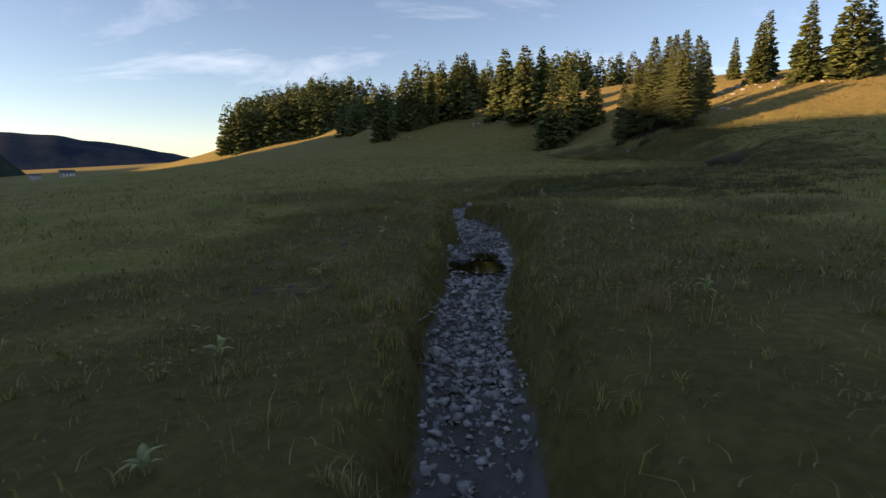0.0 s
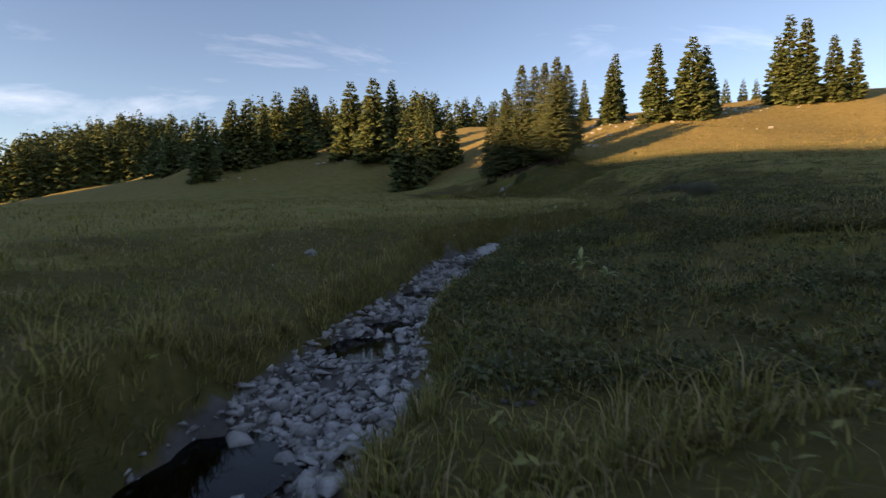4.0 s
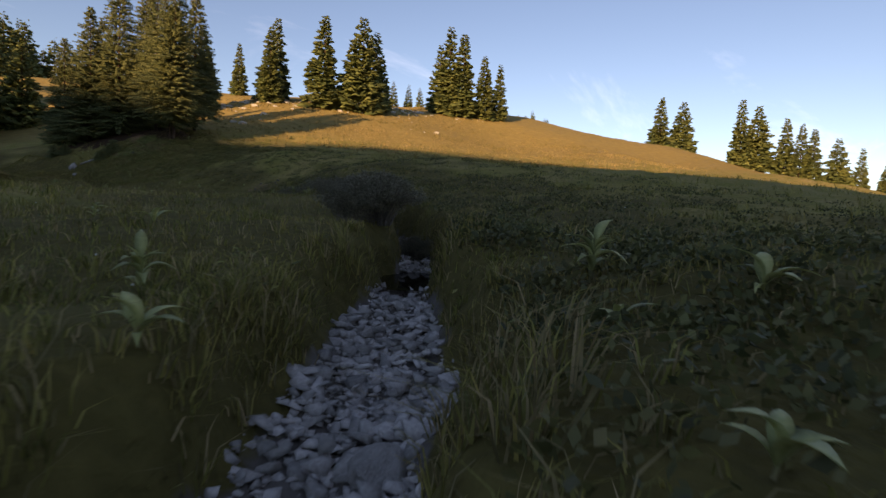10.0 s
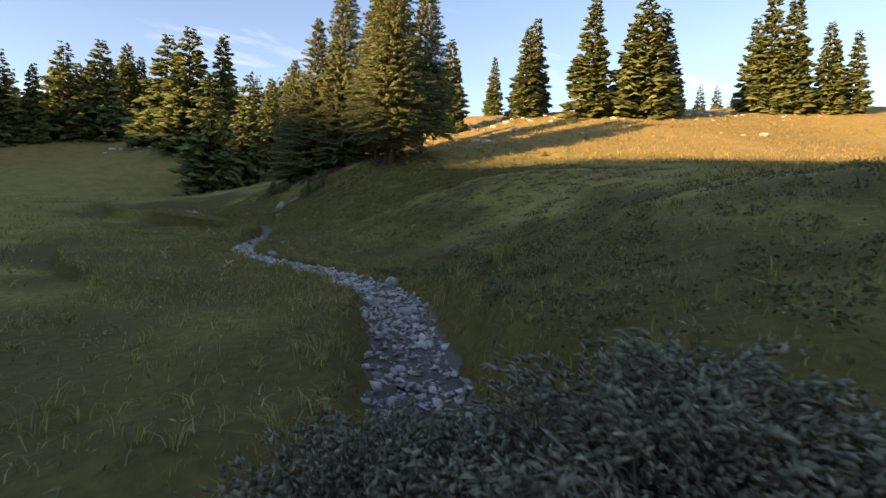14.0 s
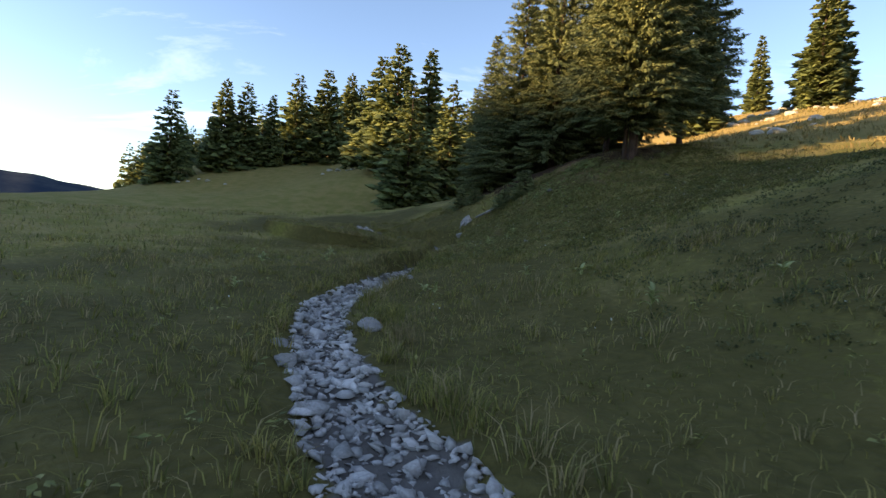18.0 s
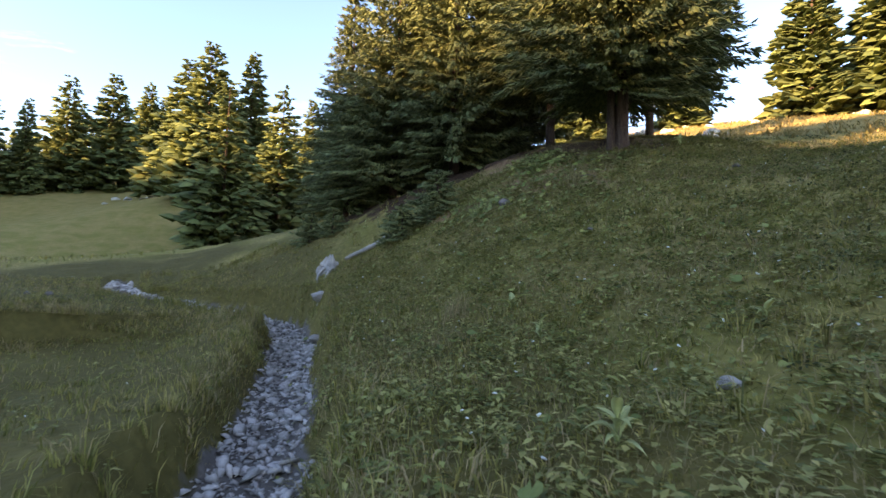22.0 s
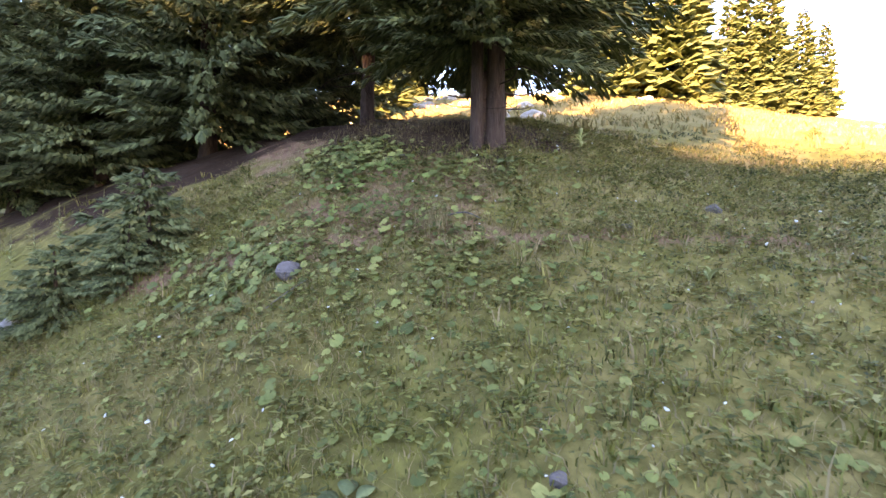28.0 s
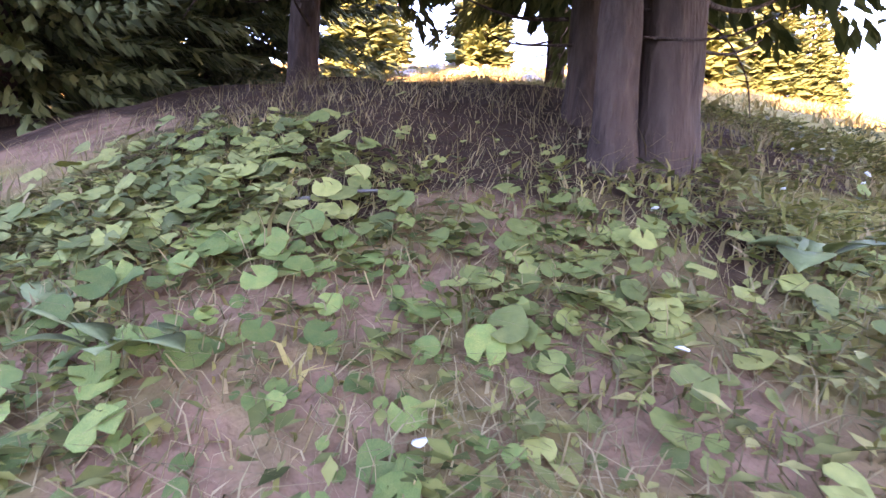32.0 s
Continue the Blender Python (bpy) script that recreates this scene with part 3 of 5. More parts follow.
# the closed front of the wood, on an arc round the meadow
stand(4, -38, 212, 15, 20, "tall spruce at the corner of the wood", "spruces of the wood")
for i in range(56):
    b = -9.0 + 33.5 * i / 55 + rng.uniform(-0.25, 0.25)
    far = (240 if b < -2.5 else 250) + rng.uniform(-6, 6)
    x, y = far * math.sin(radians(b)), far * math.cos(radians(b))
    top = (42.5 if b < -2.5 else 54) + 0.35 * (min(b, 4) if b < -2.5 else 0) + rng.uniform(-5.5, 2.0)
    stand(rng.choice([4, 4, 5]), x, y, max(9.0, top - level(x, y)), rng.uniform(0, 360), "sunlit spruce in the closed front of the wood", "spruces of the wood")
# the far block of the wood, climbing its hillside
for row in range(6):
    for i in range(15):
        s = i / 12
        x, y = -160 + 56 * s + 7 * row * s - 2 * row + rng.uniform(-1.2, 1.2), 396 + 13 * s + 15 * row + rng.uniform(-2, 2)
        stand(4 if i % 3 else 5, x, y, 35 + rng.uniform(-4.5, 4), rng.uniform(0, 360), "spruce in the close-set block of the wood", "spruces of the wood")
for i in range(40):
    x, y = rng.uniform(-36, 62), rng.uniform(196, 232)
    if x < 4 and y > 225 or x < -18 and y > 205:
        continue
    stand(rng.choice([4, 5]), x, y, rng.uniform(13, 18), rng.uniform(0, 360), "spruce tree at the sunlit edge of the wood", "spruces of the wood")
for i in range(26):
    s = i / 25
    stand(rng.choice([4, 5]), 112 + 100 * s + rng.uniform(-3, 3), 138 - 18 * s + rng.uniform(-4, 4), rng.uniform(4, 7), rng.uniform(0, 360), "small far spruce on the crest of the hill", "spruces on the crest")

# the great spruces beside the stream
big_a = make_spruce("spruce_tree", 11, 17, 4.4, 52, 16, 140, 2.7, "tall old spruce with hanging dark limbs over bare earth", 0.66, 0.29, 0.155)
plant_at(big_a, 43.03, 92.74, 1.0, 20)
big_b = make_spruce("spruce_tree", 12, 17, 4.3, 52, 16, 140, 0.85, "tall old spruce standing among its neighbours", 0.66, 0.30, 0.19)
plant_at(big_b, 40.8, 100.6, 1.02, 200)
for x, y, h, turn in ((38.9, 103.2, 0.86, 300), (44.5, 103, 0.98, 10), (37.2, 105.5, 0.7, 40), (41.2, 106.5, 0.8, 70)):
    copy_at(big_b, x, y, h, turn)


def bent_rod(points, r0, r1, sides=7):
    """A tapered crooked rod along the points."""
    pts = spline(points, 6)
    v, f = [], []
    for i, q in enumerate(pts):
        d = pts[min(i + 1, len(pts) - 1)] - pts[max(i - 1, 0)]
        d = d / (np.linalg.norm(d) + 1e-9)
        a = np.cross(d, [0.3, 0.2, 0.93]); a /= np.linalg.norm(a) + 1e-9
        b = np.cross(d, a)
        r = r0 + (r1 - r0) * i / (len(pts) - 1)
        for j in range(sides):
            t = 2 * math.pi * j / sides
            k = r * (1 + 0.12 * math.sin(3 * t + i))
            v.append(q + (a * math.cos(t) + b * math.sin(t)) * k)
    for i in range(len(pts) - 1):
        for j in range(sides):
            p, q = i * sides + j, i * sides + (j + 1) % sides
            f.append((p, q, q + sides, p + sides))
    v += [pts[0], pts[-1]]
    n = len(v)
    f += [(n - 2, (j + 1) % sides, j, j) for j in range(sides)] + [(n - 1, n - 2 - sides + j, n - 2 - sides + (j + 1) % sides, n - 2 - sides + (j + 1) % sides) for j in range(sides)]
    return np.array(v), f


def rod_mesh(name, points, r0, r1, mat, sides=7):
    bm = bmesh.new()
    v, f = bent_rod(points, r0, r1, sides)
    vs = [bm.verts.new(q) for q in v]
    for q in f:
        bm.faces.new([vs[i] for i in dict.fromkeys(q)])
    for q in bm.faces:
        q.smooth = True
    me = bpy.data.meshes.new(name)
    bm.to_mesh(me); bm.free()
    me.materials.append(mat)
    return me


dead_wood = material("dead_wood", (0.17, 0.145, 0.12), 0.9, 4, (0.10, 0.085, 0.07), 30, 0.6, (0.26, 0.23, 0.20), 0.2)
pale_wood = material("bleached_wood", (0.34, 0.31, 0.285), 0.85, 4, (0.20, 0.175, 0.16), 30, 0.8, (0.44, 0.41, 0.38), 0.25)
for pts, r in (([(0.1, -0.1, 1.0), (0.5, -0.35, 1.05), (0.9, -0.7, 1.3), (1.2, -1.0, 1.55)], 0.025), ([(-0.1, -0.1, 1.1), (-0.5, -0.5, 1.05), (-0.9, -0.75, 1.2)], 0.02), ([(0.1, 0.0, 0.75), (0.5, -0.3, 0.8), (0.75, -0.5, 0.95)], 0.02), ([(0.0, -0.1, 1.35), (-0.3, -0.6, 1.25), (-0.35, -1.0, 0.95), (-0.3, -1.2, 0.6)], 0.015)):
    part("dead_limb", rod_mesh("dead_limb", pts, r * 0.8, 0.004, bark, 6), big_a, "bare broken grey limb")
tagged(copy_at(big_a, 43.4, 93.5, 0.82, 150), "slimmer spruce trunk grown beside the thicker one")
tagged(copy_at(big_a, 42.72, 92.9, 0.68, 70), "dark spruce trunk grown close against its neighbour")
tagged(copy_at(big_a, 46.9, 96.1, 0.9, 120), "tall old spruce behind the twin trunks on bare earth")
tagged(copy_at(big_a, 43.0, 96.6, 0.95, 260), "tall old spruce behind the twin trunks on bare earth")


# ---- stream: gravel, stones, slabs and pools ----
stone_mat = material("stream_stone", (0.483, 0.441, 0.410), 0.8, 5.0, (0.326, 0.289, 0.273), 40, 0.5, (0.600, 0.578, 0.536), 0.3, -0.28)
gravel_mat = material("gravel", (0.42, 0.385, 0.36), 0.85, 1.5, (0.27, 0.24, 0.225), 40, 0.3, (0.55, 0.52, 0.48), 0.3, 0.35)
slab_mat = material("limestone_slab", (0.50, 0.465, 0.435), 0.75, 1.2, (0.30, 0.27, 0.25), 9, 0.35, (0.52, 0.49, 0.46), 0.35)


def hull_stone(seed, flat=0.6, points=15):
    """A worn angular stone, about 1 across."""
    r = np.random.RandomState(seed)
    bm = bmesh.new()
    for i in range(points):
        v = r.normal(size=3); v /= np.linalg.norm(v)
        v = v * r.uniform(0.42, 0.52) * np.array([1, r.uniform(0.7, 0.9), flat])
        bm.verts.new(v)
    bmesh.ops.convex_hull(bm, input=list(bm.verts))
    bmesh.ops.delete(bm, geom=[v for v in bm.verts if not v.link_faces], context="VERTS")
    bmesh.ops.triangulate(bm, faces=list(bm.faces))
    bm.verts.index_update()
    v = np.array([q.co[:] for q in bm.verts]); f = np.array([[q.index for q in p.verts] for p in bm.faces])
    bm.free()
    return v, f


STONES = [hull_stone(40 + i, 0.28 + 0.06 * (i % 5), 11) for i in range(10)]
PEBBLES = [hull_stone(140 + i, 0.28 + 0.07 * (i % 5), 8) for i in range(10)]


def turn_matrices(r, n, tilt):
    a, b, c = r.uniform(0, 6.28, n), r.normal(0, tilt, n), r.normal(0, tilt, n)
    ca, sa, cb, sb, cc, sc = np.cos(a), np.sin(a), np.cos(b), np.sin(b), np.cos(c), np.sin(c)
    z, o = np.zeros(n), np.ones(n)
    rz = np.stack([ca, -sa, z, sa, ca, z, z, z, o], 1).reshape(-1, 3, 3)
    rx = np.stack([o, z, z, z, cb, -sb, z, sb, cb], 1).reshape(-1, 3, 3)
    ry = np.stack([cc, z, sc, z, o, z, -sc, z, cc], 1).reshape(-1, 3, 3)
    return rz @ rx @ ry


def joined(shapes, pick, rot, scale, at):
    """Vertices and triangles of many small pieces in one mesh."""
    vs, fs, count = [], [], 0
    for k, (v, f) in enumerate(shapes):
        m = np.where(pick == k)[0]
        if not len(m):
            continue
        q = np.einsum("nij,kj->nki", rot[m], v) * scale[m][:, None, None] + at[m][:, None, :]
        vs.append(q.reshape(-1, 3))
        fs.append((f[None] + (count + len(v) * np.arange(len(m)))[:, None, None]).reshape(-1, 3))
        count += q.shape[0] * q.shape[1]
    return np.concatenate(vs), np.concatenate(fs)


def along_bed(r, n, lo, hi, reach):
    """Random places on the bed between two nodes, within reach half widths."""
    s = r.uniform(lo, hi, n)
    i = np.clip(s.astype(int), 0, len(BED) - 2)
    t = (s - i)[:, None]
    p = BED[i] * (1 - t) + BED[i + 1] * t
    d = BED[i + 1, :2] - BED[i, :2]
    d /= np.linalg.norm(d, axis=1)[:, None] + 1e-9
    off = r.uniform(-1, 1, n) * reach * p[:, 3] / 2
    return p[:, 0] - d[:, 1] * off, p[:, 1] + d[:, 0] * off


def in_pool(x, y, grow=1.0):
    m = np.zeros(len(x), bool)
    for px, py, along, across, lev in POOLS:
        m |= (x - px) ** 2 + (y - py) ** 2 < (along * grow) ** 2
    return m


def make_bed():
    r = np.random.RandomState(77)
    last = len(BED) - 1
    n = 47000
    x, y = along_bed(r, n, 8, last, 1.25)
    thin = (x > 6.8) & (x < 16.5) & (y < 38.5)
    soaked = in_pool(x, y, 0.85)
    keep = ~(thin & (r.uniform(size=n) < 0.8)) & ~(soaked & (r.uniform(size=n) < 0.75))
    keep &= ground(x, y) < to_stream(x, y)[1] + 0.15
    x, y = x[keep], y[keep]
    n = len(x)
    size = np.clip(np.exp(r.normal(-2.6, 0.6, n)), 0.025, 0.26)
    at = np.stack([x, y, ground(x, y) + size * 0.10], 1)
    v, f = joined(PEBBLES, r.randint(0, 10, n), turn_matrices(r, n, 0.3), size, at)
    bed = new("stream_bed", mesh_of("gravel", v, f, gravel_mat))
    tagged(bed, "pale grey limestone gravel along the stream bed", "gravel", kind="stuff")
    meshes = [mesh_of("stone", v, f, stone_mat) for v, f in STONES]
    n = 420
    x, y = along_bed(r, n, 10, last - 4, 0.98)
    keep = ~((x > 7.2) & (x < 16) & (y < 38)) & ~(in_pool(x, y, 0.8) & (r.uniform(size=n) < 0.8))
    x, y = x[keep][:270], y[keep][:270]
    # broken stones heaped along the edge of the first pool
    s = r.uniform(0, 1, 60)
    x, y = np.r_[x, 2.0 - 0.16 * s + r.normal(0, 0.11, 60)], np.r_[y, 16.4 - 3.3 * s]
    n = len(x)
    size = np.clip(np.exp(r.normal(-1.75, 0.42, n)), 0.10, 0.42) * np.where((x > 16) & (x < 23), 0.6, 1.0)
    z = ground(x, y)
    rot = turn_matrices(r, n, 0.22)
    for i in range(n):
        ob = new("stone", meshes[i % 10])
        ob.parent = bed
        ob.matrix_basis = Matrix.Translation((x[i], y[i], z[i] + size[i] * 0.14)) @ Matrix(rot[i].tolist()).to_4x4() @ Matrix.Scale(size[i], 4)


make_bed()


def rough_rock(name, seed, size, flat=0.7, cuts=2, mat=None):
    """A boulder with a broken, uneven surface."""
    bm = bmesh.new()
    bmesh.ops.create_icosphere(bm, subdivisions=3, radius=0.5)
    noise_at = Vector((seed * 3.1, seed * 1.7, seed))
    r = random.Random(seed)
    planes = [(Vector((r.gauss(0, 1), r.gauss(0, 1), r.gauss(0, 1))).normalized(), r.uniform(0.30, 0.44)) for _ in range(9)]
    for v in bm.verts:
        for nrm, d in planes:
            over = v.co.dot(nrm) - d
            if over > 0:
                v.co -= nrm * over * 0.9
        v.co *= 1 + 0.16 * noise.noise(v.co * 3 + noise_at) + 0.06 * noise.noise(v.co * 9 + noise_at)
        v.co.z *= flat
        v.co *= size
    me = bpy.data.meshes.new(name)
    bm.to_mesh(me); bm.free()
    me.materials.append(mat or limestone)
    return me


BOULDERS = [(34.98, 66.75, 0.42), (34.2, 63.6, 0.42), (33.9, 64.6, 0.40), (0.75, 14.7, 0.40), (1.3, 17.1, 0.50), (1.15, 18.0, 0.38), (1.35, 21.9, 0.40), (5.9, 32.3, 0.5), (19.1, 38.72, 0.36), (31.75, 73.6, 0.26), (32.7, 74.6, 0.36), (32.0, 72.9, 0.24), (35.0, 95.0, 0.5), (34.9, 94.2, 0.42), (34.75, 93.45, 0.32), (33.0, 79.2, 0.22), (36.4, 83.5, 0.18), (1.7, 31.3, 0.3)]
boulder_meshes = [rough_rock("boulder", 60 + i, 1.0, 0.62) for i in range(6)]
for i, (x, y, s) in enumerate(BOULDERS):
    ob = new("boulder", boulder_meshes[i % 6])
    ob.matrix_basis = Matrix.Translation((x, y, level(x, y) + 0.12 * s)) @ Matrix.Rotation(i * 1.3, 4, "Z") @ Matrix.Scale(s, 4)
    tagged(ob, "pale broken limestone boulder in the stream bed" if i < 12 else "pale limestone boulder at the foot of the bank", "boulder", "boulders of the stream")


def slab(name, label, x, y, length, width, thick, turn, seed, layers=3, lift=0.0, mat=None, fine=(44, 16), crag=1.0):
    """Layered limestone that follows the bed: thin stacked plates with ragged, stepped edges."""
    root = empty_thing(name, Matrix.Translation((x, y, 0)))
    ca, sa = math.cos(radians(turn)), math.sin(radians(turn))
    for k in range(layers):
        n, m = fine
        u, v = np.meshgrid(np.linspace(-1, 1, n + 1), np.linspace(-1, 1, m + 1), indexing="ij")
        u, v = u.ravel(), v.ravel()
        edge = np.array([1 - 0.30 * abs(a) ** 3 + 0.20 * noise.noise(Vector((a * 2.6, seed + k * 0.4, 2.0 * (b > 0)))) + 0.10 * noise.noise(Vector((a * 11, seed, k + 3.0 * (b > 0)))) for a, b in zip(u, v)])
        px = u * length / 2 * (1 - 0.07 * k) * np.array([1 + 0.10 * noise.noise(Vector((b * 3, seed + 9, k))) for b in v])
        py = (v * edge - 0.16 * k) * width / 2 * (1 - 0.12 * k)
        wx, wy = x + px * ca - py * sa, y + px * sa + py * ca
        base = np.minimum(ground(wx, wy), to_stream(wx, wy)[1] + 0.10)
        rough = np.array([0.5 * noise.noise(Vector((a * 1.1, b * 5, seed))) + 0.45 * noise.noise(Vector((a * 2.6, b * 17, seed + 5))) for a, b in zip(px, py)])
        step = np.floor(py * 9 + 0.8 * np.array([noise.noise(Vector((a * 1.5, b, seed + 2))) for a, b in zip(px, py)])) * 0.012
        top = base + lift + thick * (1 + k) + thick * 0.8 * rough * crag + step * crag + crag * 0.01 * np.array([noise.noise(Vector((a * 6, b * 24, seed + k))) for a, b in zip(px, py)])
        rim = np.maximum(np.abs(u), np.abs(v)) > 0.999
        t = np.stack([wx - x, wy - y, top], 1)
        low = np.stack([wx - x, wy - y, base - 0.12], 1)
        i = np.arange((n + 1) * (m + 1)).reshape(n + 1, m + 1)
        f = [np.stack([i[:-1, :-1], i[1:, :-1], i[1:, 1:], i[:-1, 1:]], -1).reshape(-1, 4)]
        off = len(t)
        for a, b in ((i[:-1, 0], i[1:, 0]), (i[n, :-1], i[n, 1:]), (i[1:, m], i[:-1, m]), (i[0, 1:], i[0, :-1])):
            f.append(np.stack([a, a + off, b + off, b], -1))
        part("plate", mesh_of("plate", np.concatenate([t, low]), np.concatenate(f), mat or slab_mat), root)
    return tagged(root, label, "rock slab")


def crack_lines(m):
    """Bedding cracks: thin dark wavy lines along the layers."""
    nt = m.node_tree
    n, l = nt.nodes.new, nt.links.new
    b = nt.nodes["Principled BSDF"]
    was = b.inputs["Base Color"].links[0].from_socket
    co, mp, vo = n("ShaderNodeTexCoord"), n("ShaderNodeMapping"), n("ShaderNodeTexVoronoi")
    mp.inputs["Scale"].default_value = (0.26, 1.35, 2.0)
    mp.inputs["Rotation"].default_value = (0, 0, radians(28))
    vo.feature = "DISTANCE_TO_EDGE"
    wob = n("ShaderNodeTexNoise"); wob.inputs["Scale"].default_value = 2.2; wob.inputs["Detail"].default_value = 5
    l(co.outputs["Object"], wob.inputs["Vector"])
    bent = n("ShaderNodeMixRGB"); bent.blend_type = "ADD"; bent.inputs[0].default_value = 0.55
    l(co.outputs["Object"], mp.inputs[0]); l(mp.outputs[0], bent.inputs[1]); l(wob.outputs["Color"], bent.inputs[2]); l(bent.outputs[0], vo.inputs["Vector"])
    r = n("ShaderNodeMapRange"); r.inputs[1].default_value, r.inputs[2].default_value, r.inputs[3].default_value, r.inputs[4].default_value = 0.0, 0.032, 0.72, 0.0
    l(vo.outputs["Distance"], r.inputs[0])
    x = n("ShaderNodeMixRGB"); l(r.outputs[0], x.inputs[0]); l(was, x.inputs[1]); x.inputs[2].default_value = (0.06, 0.055, 0.05, 1)
    l(x.outputs[0], b.inputs["Base Color"])


crack_lines(slab_mat)
wet_mat = material("wet_limestone", (0.155, 0.122, 0.10), 0.5, 1.4, (0.062, 0.048, 0.040), 9, 0.6, (0.21, 0.175, 0.15), 0.45)
crack_lines(wet_mat)
slab("rock_slab", "broad pale layered limestone slab beside the pool", 8.0, 34.5, 2.8, 1.7, 0.05, -50, 1, 3, fine=(84, 44))
slab("rock_slab", "dark wet layered limestone slab half under water", 9.5, 33.2, 3.6, 2.3, 0.035, 118, 2, 3, 0.0, wet_mat, (84, 60), 1.9)
slab("rock_slab", "pale rough limestone slab along the bank", 9.8, 35.9, 2.4, 0.9, 0.05, 15, 3, 2)
slab("rock_slab", "cracked limestone slab by the shallow water", 11.9, 35.6, 1.8, 0.9, 0.04, 25, 4, 2)
slab("rock_slab", "cracked layered slab across the stream", 14.85, 36.75, 1.7, 0.8, 0.05, -62, 5, 3)
slab("rock_ledge", "thin curved limestone ledge damming the water", 15.7, 37.1, 1.35, 0.36, 0.06, -50, 6, 2, 0.04)
slab("rock_ledge", "thin limestone ledge across the shallow water", 15.5, 36.5, 1.1, 0.3, 0.06, -75, 7, 2, 0.04)
slab("rock_ledge", "low limestone ledge between two pools", 13.5, 35.8, 1.5, 0.36, 0.05, -65, 8, 2, 0.03)


def water_material():
    m = bpy.data.materials.new("still_water")
    m.use_nodes = True
    nt = m.node_tree
    nt.nodes.clear()
    n, l = nt.nodes.new, nt.links.new
    out, mix, tr, gl, fr = n("ShaderNodeOutputMaterial"), n("ShaderNodeMixShader"), n("ShaderNodeBsdfTransparent"), n("ShaderNodeBsdfGlossy"), n("ShaderNodeFresnel")
    tr.inputs[0].default_value = (0.07, 0.055, 0.04, 1)
    gl.inputs["Roughness"].default_value = 0.03
    fr.inputs[0].default_value = 1.33
    nz, bp, co = n("ShaderNodeTexNoise"), n("ShaderNodeBump"), n("ShaderNodeTexCoord")
    nz.inputs["Scale"].default_value = 5
    bp.inputs["Strength"].default_value, bp.inputs["Distance"].default_value = 0.06, 0.02
    l(co.outputs["Object"], nz.inputs["Vector"]); l(nz.outputs["Fac"], bp.inputs["Height"])
    l(bp.outputs[0], gl.inputs["Normal"]); l(bp.outputs[0], fr.inputs["Normal"])
    l(fr.outputs[0], mix.inputs[0]); l(tr.outputs[0], mix.inputs[1]); l(gl.outputs[0], mix.inputs[2]); l(mix.outputs[0], out.inputs[0])
    return m


water = water_material()
for k, (px, py, along, across, lev) in enumerate(POOLS):
    n = 56
    a = 2 * math.pi * np.arange(n) / n
    reach = np.linspace(0.15, 1.45, 40)
    qx, qy = px + along * np.outer(np.cos(a), reach), py + along * np.outer(np.sin(a), reach)
    dry = ground(qx.ravel(), qy.ravel()).reshape(qx.shape) > lev + 0.03
    q = along * np.where(dry.any(1), reach[dry.argmax(1)], 1.1)
    v = [(px, py, lev)] + [(px + r * math.cos(t), py + r * math.sin(t), lev) for r, t in zip(q, a)]
    ob = new("water_pool", mesh_of("water", v, [(0, 1 + i, 1 + (i + 1) % n) for i in range(n)], water, True))
    ob.visible_shadow = False
    tagged(ob, "still shallow pool of dark clear water", "pool", kind="structure")


# ---- outcrops on the sunny hill ----
outcrop = material("sunlit_limestone", (0.46, 0.43, 0.38), 0.9, 0.8, (0.30, 0.27, 0.21), 9, 0.5, (0.55, 0.52, 0.47), 0.2)
rng = random.Random(9)
rock_meshes = [rough_rock("rock", 80 + i, 1.0, 0.55, mat=outcrop) for i in range(6)]
OUTCROPS = [(66, 122, 5, 30), (74, 118, 5, 26), (80, 110, 4, 18), (95, 113, 5, 34), (102, 112, 5, 16), (120, 107, 6, 18), (86, 101, 6, 8), (60, 108, 4, 8), (16, 172, 4, 8), (20, 168, 4, 8), (-12, 165, 3, 5), (205, 78, 4, 5)]
for cx, cy, spread, count in OUTCROPS:
    for i in range(count):
        x, y = cx + rng.gauss(0, spread), cy + rng.gauss(0, spread * 0.6)
        s = rng.uniform(0.3, 1.35)
        ob = new("rock", rock_meshes[rng.randrange(6)])
        ob.matrix_basis = Matrix.Translation((x, y, level(x, y) + 0.02 * s)) @ Matrix.Rotation(rng.uniform(0, 6), 4, "Z") @ Matrix.Scale(s, 4)
        tagged(ob, "weathered pale limestone rock in the dry grass", "rock", "rocks on the hill")


# ---- grasses ----
grass_mat = material("meadow_grass", (0.206, 0.200, 0.046), 0.7, 0.5, (0.306, 0.250, 0.074), 3, 0, (0.130, 0.149, 0.034), 0.3, 0.6, through_light=0.25)
straw_mat = material("dry_grass", (0.302, 0.230, 0.112), 0.8, 0.6, (0.202, 0.157, 0.073), 3, 0, (0.381, 0.297, 0.146), 0.2, 0.45, through_light=0.25)


